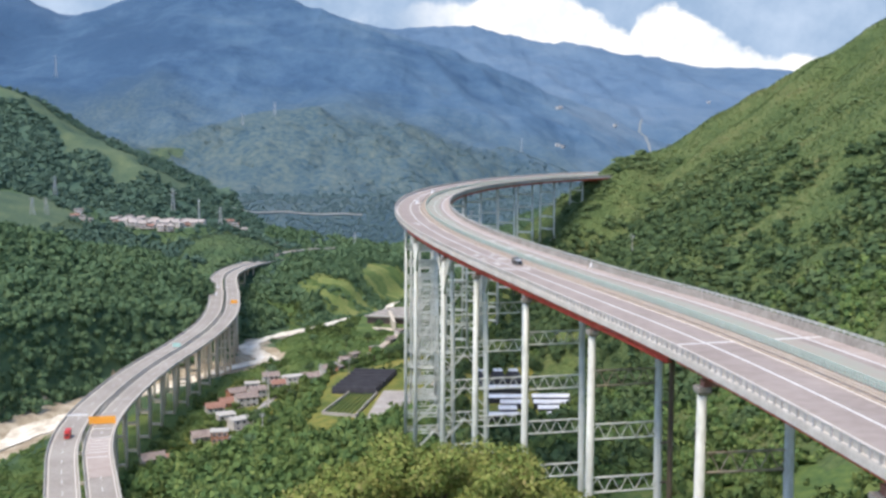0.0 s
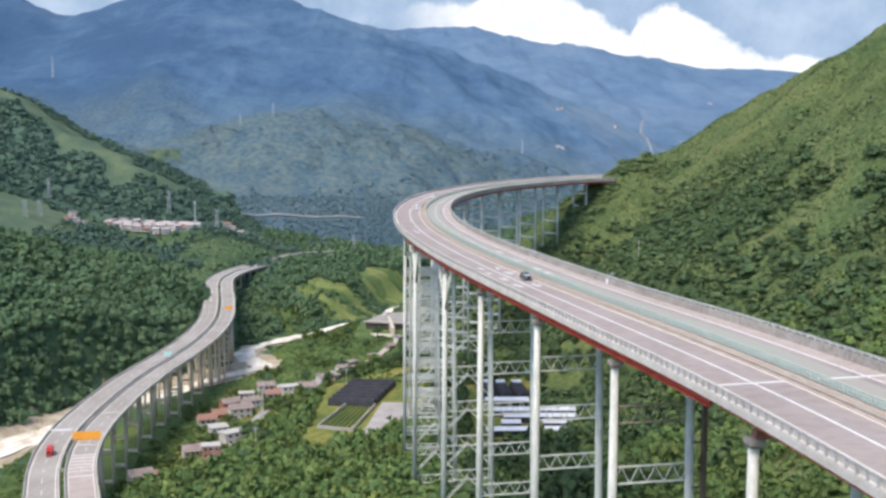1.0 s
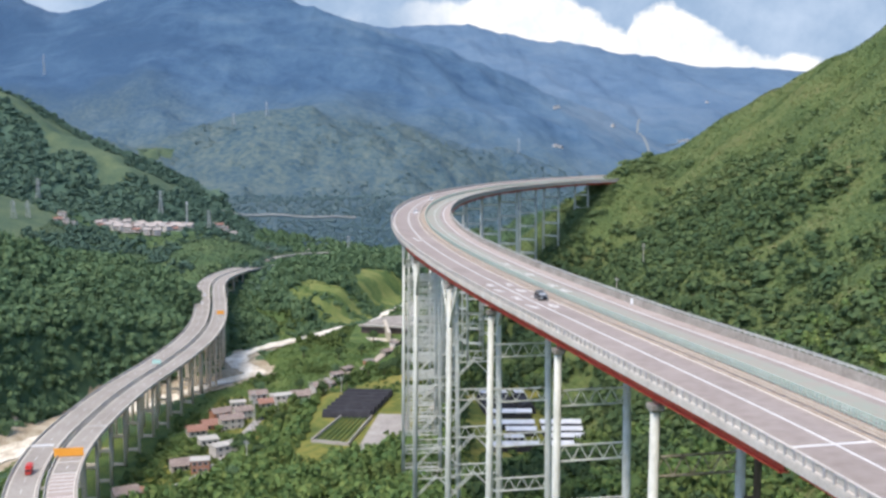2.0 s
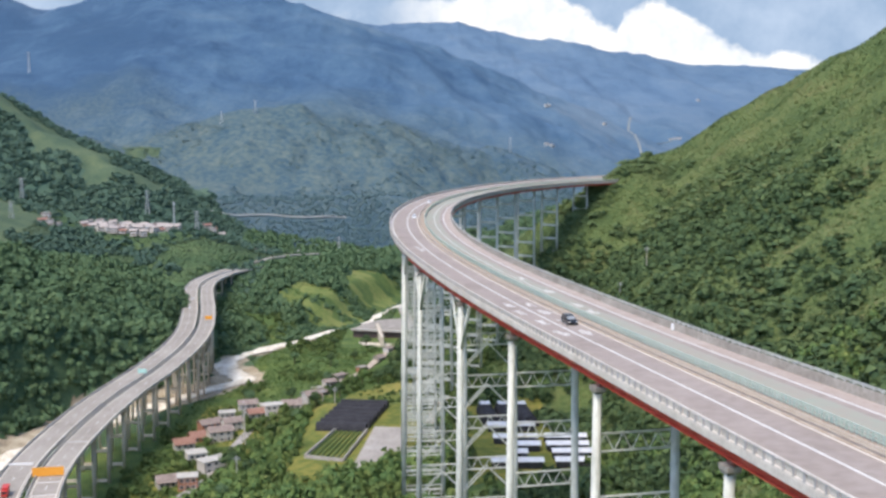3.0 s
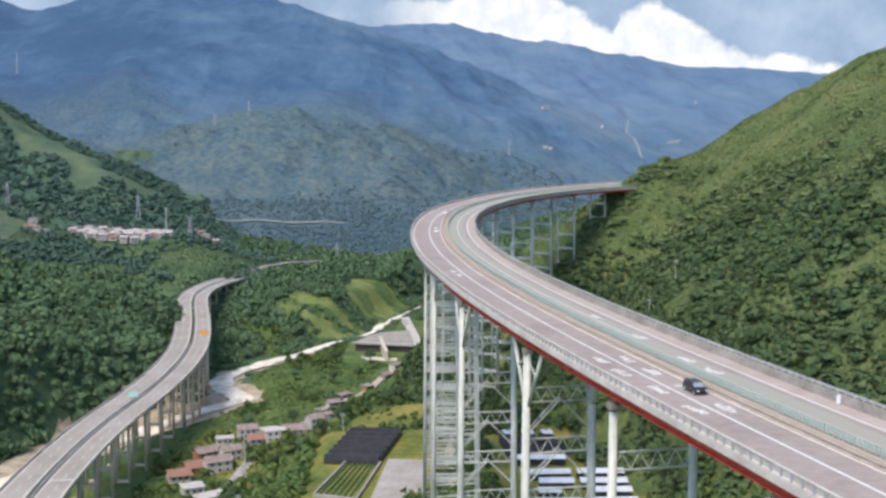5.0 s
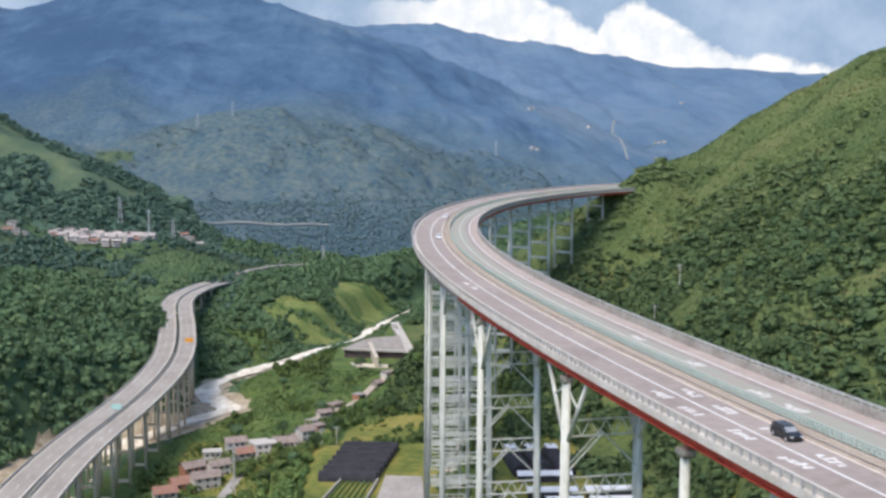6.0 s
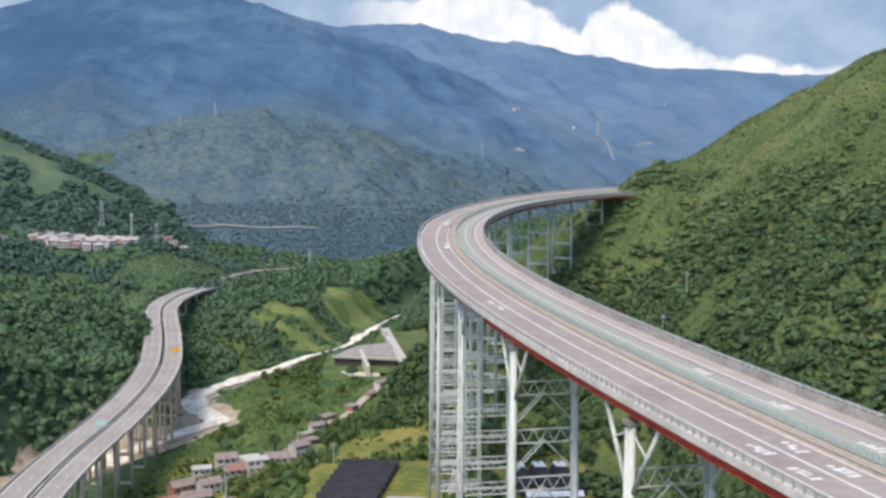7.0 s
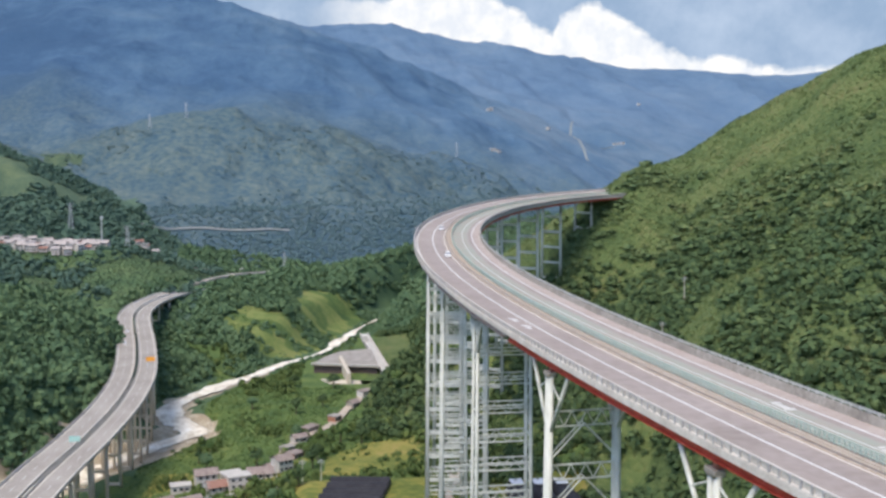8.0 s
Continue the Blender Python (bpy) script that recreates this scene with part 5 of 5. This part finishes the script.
# ---- sky and clouds behind the range ----
def backdrop():
    m = bpy.data.materials.new("sky_backdrop")
    m.use_nodes = True
    n, link = m.node_tree.nodes, m.node_tree.links.new
    for k in list(n):
        n.remove(k)
    out, em = n.new("ShaderNodeOutputMaterial"), n.new("ShaderNodeEmission")
    geo, sep = n.new("ShaderNodeNewGeometry"), n.new("ShaderNodeSeparateXYZ")
    link(geo.outputs["Position"], sep.inputs[0])

    def math_node(op, a, b=None, c=None):
        k = n.new("ShaderNodeMath")
        k.operation = op
        for i, q in enumerate((a, b, c)):
            if q is None:
                continue
            if isinstance(q, (int, float)):
                k.inputs[i].default_value = q
            else:
                link(q, k.inputs[i])
        return k.outputs[0]
    noise_big, noise_small = n.new("ShaderNodeTexNoise"), n.new("ShaderNodeTexNoise")
    for k, sc, d in ((noise_big, 0.004, 8), (noise_small, 0.012, 8)):
        k.inputs["Scale"].default_value, k.inputs["Detail"].default_value = sc, d
        k.inputs["Roughness"].default_value = 0.6
        link(geo.outputs["Position"], k.inputs["Vector"])
    # the cloud's top over the width of the range
    across = math_node("MULTIPLY", math_node("DIVIDE", sep.outputs[0], sep.outputs[1]), 4650.0)
    run = math_node("MULTIPLY_ADD", across, 1 / 3600, 0.5)
    top = n.new("ShaderNodeValToRGB")
    tops = [(-1500, 560), (-700, 640), (-425, 640), (-251, 625), (-119, 700), (133, 700), (231, 750), (450, 727), (538, 694), (605, 650), (672, 600), (749, 560), (772, 630), (824, 664), (923, 676), (990, 640), (1080, 582), (1181, 517), (1282, 470), (1349, 458),
            (1392, 486), (1470, 466), (1582, 434), (1660, 432)]
    e = top.color_ramp.elements
    for i, (xx, zz) in enumerate(tops):
        el = e[0] if i == 0 else e.new(xx / 3600 + 0.5)
        el.position = xx / 3600 + 0.5
        el.color = (*[zz / 1000] * 3, 1)
    e.remove(e[len(e) - 1])
    link(run, top.inputs[0])
    edge = math_node("MULTIPLY_ADD", noise_small.outputs["Fac"], 80.0, -40.0)
    lift = math_node("MULTIPLY_ADD", top.outputs[0], 1000.0, edge)
    below = math_node("SUBTRACT", lift, sep.outputs[2])
    soft = math_node("SMOOTH_MIN", math_node("MAXIMUM", math_node("DIVIDE", below, 26.0), 0.0), 1.0, 0.2)
    side = math_node("MINIMUM", math_node("MAXIMUM", math_node("MULTIPLY_ADD", across, 1 / 330, 0.62), 0.0), 1.0)
    wisps = math_node("MINIMUM", math_node("MAXIMUM", math_node("MULTIPLY_ADD", noise_big.outputs["Fac"], 5.0, -2.3), 0.0), 1.0)
    cover = math_node("MULTIPLY", soft, math_node("MAXIMUM", side, math_node("MULTIPLY", wisps, 0.55)))
    mix = n.new("ShaderNodeMix")
    mix.data_type = "RGBA"
    link(cover, mix.inputs[0])
    haze = n.new("ShaderNodeValToRGB")
    haze.color_ramp.elements[0].position, haze.color_ramp.elements[1].position = 0.35, 0.7
    haze.color_ramp.elements[0].color, haze.color_ramp.elements[1].color = (0.31, 0.43, 0.61, 1), (0.50, 0.61, 0.78, 1)
    link(noise_big.outputs["Fac"], haze.inputs[0])
    link(haze.outputs[0], mix.inputs[6])
    white = n.new("ShaderNodeValToRGB")
    white.color_ramp.elements[0].position, white.color_ramp.elements[1].position = 0.38, 0.6
    white.color_ramp.elements[0].color, white.color_ramp.elements[1].color = (0.80, 0.84, 0.91, 1), (0.99, 0.985, 0.98, 1)
    link(noise_small.outputs["Fac"], white.inputs[0])
    link(white.outputs[0], mix.inputs[7])
    link(mix.outputs[2], em.inputs[0])
    em.inputs[1].default_value = 0.64
    link(em.outputs[0], out.inputs[0])
    g = Geo()
    turns = np.linspace(-1.2, 1.2, 41)
    vs = [(4650 * math.sin(q), 4650 * math.cos(q), zz) for q in turns for zz in (-100, 1500)]
    g.add(vs, [(2 * i, 2 * i + 2, 2 * i + 3, 2 * i + 1) for i in range(40)])
    tagged(part("backdrop", g, m), "hazy blue sky with a bank of white cloud", "sky", kind="structure")


backdrop()


def cloud_veil():
    """Thin lower fringe of the cloud bank: a glowing see-through sheet, placed to fit the range's crest line in the
    camera's view.
    """
    m = bpy.data.materials.new("cloud_fringe")
    m.use_nodes = True
    n, link = m.node_tree.nodes, m.node_tree.links.new
    n.remove(n["Principled BSDF"])
    em, clear_, mix = n.new("ShaderNodeEmission"), n.new("ShaderNodeBsdfTransparent"), n.new("ShaderNodeMixShader")
    em.inputs[0].default_value, em.inputs[1].default_value = (0.95, 0.95, 0.96, 1), 0.63
    dense, geo, noise = n.new("ShaderNodeAttribute"), n.new("ShaderNodeNewGeometry"), n.new("ShaderNodeTexNoise")
    dense.attribute_name = "density"
    noise.inputs["Scale"].default_value, noise.inputs["Detail"].default_value, noise.inputs["Roughness"].default_value = 0.008, 7, 0.6
    link(geo.outputs["Position"], noise.inputs["Vector"])
    swell, cover = n.new("ShaderNodeMath"), n.new("ShaderNodeMath")
    swell.operation, cover.operation, cover.use_clamp = "MULTIPLY_ADD", "MULTIPLY", True
    swell.inputs[1].default_value, swell.inputs[2].default_value = 5.0, -1.7
    swell.use_clamp = True
    link(noise.outputs["Fac"], swell.inputs[0])
    link(swell.outputs[0], cover.inputs[0])
    link(dense.outputs["Fac"], cover.inputs[1])
    link(cover.outputs[0], mix.inputs[0])
    link(clear_.outputs[0], mix.inputs[1])
    link(em.outputs[0], mix.inputs[2])
    link(mix.outputs[0], n["Material Output"].inputs[0])
    g, density = Geo(), []
    turns = np.linspace(-0.30, 0.46, 77)
    reach = np.arange(2800, 4500, 20.0)
    for q in turns:
        # Highest rise of the ground as seen from the camera's height.
        rise = float(np.max((ground_z(reach * math.sin(q), reach * math.cos(q)) - 231) / reach))
        end = min(1.0, max(0.0, (q + 0.10) / 0.13)) * min(1.0, max(0.0, (0.45 - q) / 0.05))
        for up, k in ((-75, 0.0), (-25, 0.4), (6, 1.0), (42, 1.0), (75, 0.0)):
            g.v.append((4150 * math.sin(q), 4150 * math.cos(q), 231 + rise * 4150 + up))
            density.append(k * end)
    g.f = [(5 * i + j, 5 * i + 5 + j, 5 * i + 6 + j, 5 * i + 1 + j) for i in range(len(turns) - 1) for j in range(4)]
    me = bpy.data.meshes.new("cloud")
    me.from_pydata(g.v, [], g.f)
    me.attributes.new("density", "FLOAT", "POINT").data.foreach_set("value", density)
    me.materials.append(m)
    me.shade_smooth()
    tagged(new("cloud", me), "thin white cloud fringe along a mountain crest", "cloud", kind="structure")


cloud_veil()


# ---- houses ----
def house(x, y, turn, w=9.0, d=7.0, storeys=2, gable=True, wall=None, roof=None, z=None, label="", group=""):
    z0 = float(ground_z(x, y)) - 0.4 if z is None else z
    base = tagged(new("house"), label, "house", group)
    base.matrix_basis = Matrix.Translation((x, y, z0)) @ Matrix.Rotation(turn, 4, "Z")
    h = 0.6 + 3.0 * storeys
    part("wall", Geo().box((0, 0, 0), w, d, h), wall or HOUSE_WHITE, base)
    if gable:
        o, t = 0.7, 0.22
        X, Y, r = w / 2 + o, d / 2 + o, d * 0.28
        vs = [(sx * X, yy, zz) for sx in (-1, 1) for yy, zz in ((-Y, h - 0.25), (0, h + r), (Y, h - 0.25), (Y, h - 0.25 + t), (0, h + r + t), (-Y, h - 0.25 + t))]
        part("roof", Geo().add(vs, [(0, 1, 2, 3, 4, 5), (11, 10, 9, 8, 7, 6)] + [(i, i + 6, (i + 1) % 6 + 6, (i + 1) % 6) for i in range(6)]), roof or ROOF_TILE, base, "pitched tile roof")
        part("gable_wall", Geo().add([(sx * w / 2 * 0.996, yy, zz) for sx in (-1, 1) for yy, zz in ((-d / 2, h + 0.003), (d / 2, h + 0.003), (0, h + r - 0.1))], [(0, 1, 2), (5, 4, 3), (0, 3, 4, 1), (1, 4, 5, 2), (2, 5, 3, 0)]), wall or HOUSE_WHITE, base)
    else:
        part("roof", Geo().box((0, 0, h + 0.003), w + 0.8, d + 0.8, 0.3), roof or CONCRETE, base, "flat concrete roof")
    for k in range(storeys):
        for i in range(3):
            frame_ob = part("window", Geo().box(((i - 1) * w * 0.3, -d / 2 - 0.012, 1.4 + 3.0 * k), 1.8, 0.05, 1.6), WHITE_SHEET, base)
            part("pane", Geo().box(((i - 1) * w * 0.3, -d / 2 - 0.04, 1.5 + 3.0 * k), 1.5, 0.03, 1.4), DARK_PANE, frame_ob, "dark glass pane")
        part("window", Geo().box((w / 2 + 0.012, 0, 1.5 + 3.0 * k), 0.05, 1.4, 1.3), DARK_PANE, base)
    part("door", Geo().box((w * 0.15, -d / 2 - 0.014, 0.4), 1.1, 0.06, 2.1), ROOF_TILE, base)
    return base


rng = np.random.RandomState(8)
for k, (x, y, t) in enumerate(HOUSES_NEAR):
    brick, gable = k in (0, 7, 11), k % 3 != 2
    w = 8 + 5 * rng.rand()
    house(x, y, t + 0.3, w, 6.5 + 2 * rng.rand(), 1 + (k % 2), gable, HOUSE_BRICK if brick else HOUSE_GREY if k % 3 else HOUSE_WHITE, (ROOF_RED if k % 4 == 0 else ROOF_TILE) if gable else CONCRETE,
          label="bare brick valley house with a red roof" if brick else "white rendered valley house with a tile roof" if gable else "white rendered valley house with a flat roof", group="valley houses")

for k, (x, y) in enumerate([(-34, 899), (-41, 888), (-52, 860), (-66, 841), (-71, 813), (-76, 789), (-71, 768), (-81, 746)]):
    house(x, y, 0.5 + 0.5 * rng.rand(), 6 + 4 * rng.rand(), 5 + 1.5 * rng.rand(), 1, k % 3 == 1, (HOUSE_GREY, WALL_GREY, HOUSE_BRICK, WALL_GREY)[k % 4], (ROOF_TILE, ROOF_TILE, WALL_GREY)[k % 3],
          label="low weathered house beside a valley lane", group="lane houses")

FAR = [house(0, 0, 0, 8, 6, 2, True, HOUSE_GREY, PALE_ROOF, 0.0, "pale village house with a dull tile roof", "far village houses"),
       house(0, 0, 0, 9, 7, 2, False, HOUSE_WHITE, PALE_ROOF, 0.0, "white village house with a flat roof", "far village houses"),
       house(0, 0, 0, 9, 6, 1, True, HOUSE_WHITE, ROOF_RED, 0.0, "low pale village house with a red roof", "far village houses"),
       house(0, 0, 0, 7, 7, 2, False, HOUSE_GREY, YARD, 0.0, "grey village house with a pale roof", "far village houses")]
spots = []
while len(spots) < 74:
    u = rng.rand()
    x = -432 + 175 * u + 5 * rng.normal()
    y = 1376 + 62 * rng.rand() + 12 * math.sin(x * 0.06)
    if math.sin(x * 0.045 + y * 0.03) < -0.55:
        continue
    if all(math.hypot(x - a, y - b) > 8.5 for a, b in spots):
        spots.append((x, y))
spots += [(-120, 1512), (-128, 1508), (-105, 1518), (-160, 1440)]
for k, (x, y) in enumerate(spots):
    m = Matrix.Translation((x, y, float(ground_z(x, y)) - 0.4)) @ Matrix.Rotation(rng.rand() * 1.2 - 0.3, 4, "Z")
    if k < 4:
        FAR[k].matrix_basis = m
    else:
        copy_thing(FAR[rng.randint(0, 4)], m)
for x, y in ((293, 2952), (300, 2961), (451, 3030), (680, 3245), (692, 3247), (668, 3243), (846, 3694), (250, 2520), (262, 2528)):
    copy_thing(FAR[1], Matrix.Translation((x, y, float(ground_z(x, y)) - 0.4)) @ Matrix.Rotation(rng.rand(), 4, "Z"))

x, y = field(-440, -200, 1340, 1450, 420, 21, lambda x, y, z, zone, d: np.array([all(math.hypot(a - p, b - q) > 6 for p, q in spots) for a, b in zip(x, y)]))
scatter("village_trees", "dark green trees among village houses", x, y, sizes(len(x), 22, 1.5, 4.5), 1.2, LEAF_HILL, 23, FAR_TREES)


# ---- yards in the valley ----
def arch_tunnel(name, parent, c, length, width, rise, turn, mat, n=10):
    g = Geo()
    a, b = math.cos(turn), math.sin(turn)
    vs = []
    for e in (-length / 2, length / 2):
        for i in range(n + 1):
            q = math.pi * i / n
            u, z = -math.cos(q) * width / 2, math.sin(q) * rise
            vs.append((c[0] + a * e - b * u, c[1] + b * e + a * u, c[2] + z))
    k = n + 1
    fs = [(i, i + 1, k + i + 1, k + i) for i in range(n)] + [tuple(range(k)), tuple(range(2 * k - 1, k - 1, -1))]
    return part(name, g.add(vs, fs), mat, parent)


nets = tagged(new("net_greenhouse"), "row of low black shade net tunnels on a yard", "greenhouse")
for k in range(7):
    v = k / 6
    arch_tunnel("tunnel", nets, (-43.0 + 8.5 * (1 - v) * 0 - 7.0 * (0.5 - v) * -1.2, 645 - 43 * v, 84.5), 24, 7.2, 3.6, -0.12, BLACK_NET)
nets = tagged(new("net_greenhouse"), "black shade net tunnels with pale ends", "greenhouse")
for k in range(3):
    u = 22.5 + 8.6 * k
    arch_tunnel("tunnel", nets, (u, 607, 88.0), 29, 8.4, 5.2, math.pi / 2 + 0.1, BLACK_NET)
    part("end_sheet", Geo().add([(u - 4.7, 622.1, 88), (u + 1.7, 622.7, 88), (u + 0.9, 622.7, 93.0), (u - 3.9, 622.1, 93.0), (u - 3.6, 613, 93.6), (u + 1.2, 613, 93.6)], [(0, 1, 2, 3), (3, 2, 5, 4)]), WHITE_SHEET, nets, "white plastic end sheet")


def long_shed(x, y, w, d, h, turn):
    base = tagged(new("shed"), "long low shed with a white sheet roof", "shed", "white roofed sheds")
    base.matrix_basis = Matrix.Translation((x, y, 88.0)) @ Matrix.Rotation(turn, 4, "Z")
    # Black walls paint the shade in the gaps between the white roofs.
    part("wall", Geo().box((0, 0, 0), w - 1, d - 0.8, h), BLACK_NET, base, "walls blackened for the shade between sheds")
    r = 1.0
    vs = [(sx * w / 2, yy, zz) for sx in (-1, 1) for yy, zz in ((-d / 2, h - 0.1), (0, h + r), (d / 2, h - 0.1), (d / 2, h + 0.1), (0, h + r + 0.2), (-d / 2, h + 0.1))]
    part("roof", Geo().add(vs, [(0, 1, 2, 3, 4, 5), (11, 10, 9, 8, 7, 6)] + [(i, i + 6, (i + 1) % 6 + 6, (i + 1) % 6) for i in range(6)]), WHITE_SHEET, base, "white sheet roof")
    for i in range(5):
        part("window", Geo().box((-w * 0.4 + i * w * 0.2, -d / 2 + 0.37, 1.2), 1.4, 0.06, 1.2), DARK_PANE, base)


for x, y, w in ((31.5, 587, 22), (32, 567, 20), (54, 567.5, 19), (35, 555.5, 14), (53.5, 555.5, 18.5), (54, 544.5, 17), (31, 544, 9), (30, 531.5, 22), (54, 532, 17)):
    long_shed(x, y, w, 6.5, 3.0, 0.0)

yard = Geo()
yard.add([(x, y, z) for z in (84.3, 84.62) for x, y in ((-32, 607), (-17, 605), (-16, 545), (-39, 541))], [(3, 2, 1, 0), (4, 5, 6, 7), (0, 1, 5, 4), (1, 2, 6, 5), (2, 3, 7, 6), (3, 0, 4, 7)])
tagged(part("pavement", yard, YARD), "pale worn concrete yard", "yard", kind="structure")
plot = tagged(new("walled_plot"), "walled garden plot with rows of green crops", "garden")
corners = [(-49, 604), (-35, 599), (-43, 551), (-60, 557)]
for i in range(4):
    (ax, ay), (bx, by) = corners[i], corners[(i + 1) % 4]
    L = math.hypot(bx - ax, by - ay)
    part("wall", Geo().box(((ax + bx) / 2, (ay + by) / 2, 84.3), L - 0.4, 0.7, 1.7, math.atan2(by - ay, bx - ax)), YARD, plot)
for k in range(7):
    u = (k + 0.5) / 7
    p = [(a[0] * (1 - u) + b[0] * u, a[1] * (1 - u) + b[1] * u) for a, b in ((corners[0], corners[1]), (corners[3], corners[2]))]
    arch_tunnel("crop_bed", plot, ((p[0][0] + p[1][0]) / 2, (p[0][1] + p[1][1]) / 2, 84.45), 46, 1.3, 0.9, math.atan2(p[1][1] - p[0][1], p[1][0] - p[0][0]), LEAF_BUSH, 6)

weir = tagged(new("weir"), "low concrete weir building with a long ramp wall", "weir")


def prism(plan, low, high):
    n = len(plan)
    return Geo().add([(x, y, z) for z in (low, high) for x, y in plan], [tuple(reversed(range(n))), tuple(range(n, 2 * n))] + [(i, (i + 1) % n, n + (i + 1) % n, n + i) for i in range(n)])


part("roof_slab", prism([(-72, 1047), (-21, 1034), (-26, 1104), (-51, 1094), (-62, 1075)], 48.2, 49.0), WALL_GREY, weir, "stained grey concrete roof slab")
# Near-black colour stands for the shade on the wall below the slab.
part("face_wall", prism([(-70, 1049), (-22.5, 1037), (-27, 1100), (-51, 1091), (-61, 1073)], 40.5, 48.19), DARK_STEEL, weir, "lower wall with its shade in a dark colour")
part("divider", prism([(-51.5, 1068), (-48.8, 1068), (-42, 1006), (-44.6, 1006)], 40.5, 50.6), OLD_CONCRETE, weir)
part("parapet", prism([(-72, 1047.0), (-72, 1047.9), (-21, 1034.9), (-21, 1034.0)], 49.01, 50.0), CONCRETE, weir)
part("forebay", prism([(-64, 1024), (-20, 1012), (-19, 1000), (-58, 1011)], 40.5, 43.0), OLD_CONCRETE, weir, "pale rubble apron")
ramp_plan = [(-34, 1182), (-27.5, 1182), (-4.5, 946), (-11, 946)]
part("ramp", prism(ramp_plan, 42, 46.4), CONCRETE, weir, "long grey concrete ramp")
for (ax, ay), (bx, by) in ((ramp_plan[0], ramp_plan[3]), (ramp_plan[1], ramp_plan[2])):
    part("ramp_wall", prism([(ax - 0.35, ay), (ax + 0.35, ay), (bx + 0.35, by), (bx - 0.35, by)], 46.41, 47.6), PARAPET, weir)
part("gate_house", Geo().box((-30.5, 1150, 46.41), 4.5, 8, 5.0, 0.1), HOUSE_WHITE, weir, "small white gate house")


# ---- tracks over the ground ----
def ground_strip(pts, width, mat, label, lift=0.5):
    line = spline([(x, y, 0) for x, y in pts], 5.0)
    line.z = ground_z(line.x, line.y)
    line.z = np.convolve(np.pad(line.z, 3, mode="edge"), np.ones(7) / 7, "valid") + lift
    tagged(part("road", sweep(line, line.s, rect(-width / 2, width / 2, -2.0, 0)), mat), label, "road", kind="structure")


ground_strip([(590, 3430), (566, 3330), (546, 3150), (532, 3000), (526, 2900)], 6, FAR_SCAR, "pale bare scar on a far mountain slope", 2.0)
ground_strip([(560, 3180), (610, 3215), (680, 3240)], 3, FAR_SCAR, "pale road on a far mountain slope", 2.0)
ground_strip(FOOT_ROAD, 4, CONCRETE, "pale road cut across a mountain foot", 4.0)
ground_strip([(-205, 1370), (-175, 1425), (-140, 1480), (-105, 1510), (-60, 1530)], 6, TRACK, "pale village road over a low rise", 1.5)
ground_strip([(-128, 520), (-112, 560), (-106, 600), (-104, 640), (-100, 690), (-92, 712)], 5, YARD, "pale village lane beside houses", 0.6)
ground_strip([(-86, 735), (-80, 765), (-76, 800), (-66, 832), (-54, 852), (-44, 885), (-30, 905), (-20, 940)], 5, TRACK, "pale dirt lane along valley fields", 0.5)
ground_strip(HILL_ROAD, 7, OLD_ASPHALT, "narrow pale road over a wooded spur", 1.2)
ground_strip([(-20, 480), (-12, 520), (-8, 560), (-4, 620), (4, 680)], 5, TRACK, "dirt track under the viaduct", 0.5)


# ---- masts, pylons and poles ----
def pylon(x, y, h, w=5.0, arms=3):
    base = tagged(new("pylon"), "grey steel lattice power pylon", "pylon", "power pylons")
    base.location = (x, y, float(ground_z(x, y)) - 0.5)
    t = 0.12 * w
    at = lambda k, z: tuple(q * (w * (1 - z / h) + t * z / h) / 2 for q in ((-1, -1), (1, -1), (1, 1), (-1, 1))[k]) + (z,)
    for k in range(4):
        part("leg", Geo().tube(at(k, 0), at(k, h), h * 0.006 + 0.06, 5), PYLON_STEEL, base)
    g = Geo()
    n = 9
    for i in range(n):
        for k in range(4):
            z = h * (1 - (1 - i / n) ** 1.0)
            g.tube(at(k, z), at((k + 1) % 4, z + h / n), h * 0.003 + 0.03, 4)
    part("bracing", g, PYLON_STEEL, base)
    for i in range(arms):
        z = h * (0.72 + 0.12 * i)
        part("arm", Geo().tube((-w * 0.75, 0, z), (w * 0.75, 0, z), h * 0.005 + 0.05, 5), PYLON_STEEL, base)


for x, y, h in ((-270, 1392, 24), (-352, 1500, 30), (-492, 1460, 28), (-470, 1315, 20), (-461, 1335, 20), (-117, 1519, 30), (-314, 2168, 26), (-893, 2690, 48), (-370, 2141, 24), (160, 2350, 30), (40, 1620, 30)):
    pylon(x, y, h)
mast = tagged(new("mast"), "tall slim pale telecom mast in a village", "mast")
mast.location = (-297, 1398, float(ground_z(-297, 1398)) - 0.5)
part("tube", Geo().tube((0, 0, 0), (0, 0, 34), 0.9, 10, 0.6), PYLON_STEEL, mast)
for k in range(3):
    part("antenna", Geo().box((1.1 * math.cos(2.1 * k), 1.1 * math.sin(2.1 * k), 30), 0.5, 0.5, 3.2), WHITE_SHEET, mast)


def pole(x, y, h):
    base = tagged(new("utility_pole"), "slim grey concrete utility pole", "pole", "utility poles")
    base.location = (x, y, float(ground_z(x, y)) - 0.3)
    part("shaft", Geo().tube((0, 0, 0), (0, 0, h), 0.26, 8, 0.16), CONCRETE, base)
    for k in (0.93, 0.86):
        part("crossarm", Geo().box((0, 0, h * k), 3.0, 0.2, 0.2), PYLON_STEEL, base)


for x, y, h in ((123, 744, 14), (-101, 650, 22), (-99, 640, 18), (-64, 690, 14), (-76, 700, 14), (-90, 560, 13), (-55, 660, 12), (100, 700, 12)):
    pole(x, y, h)
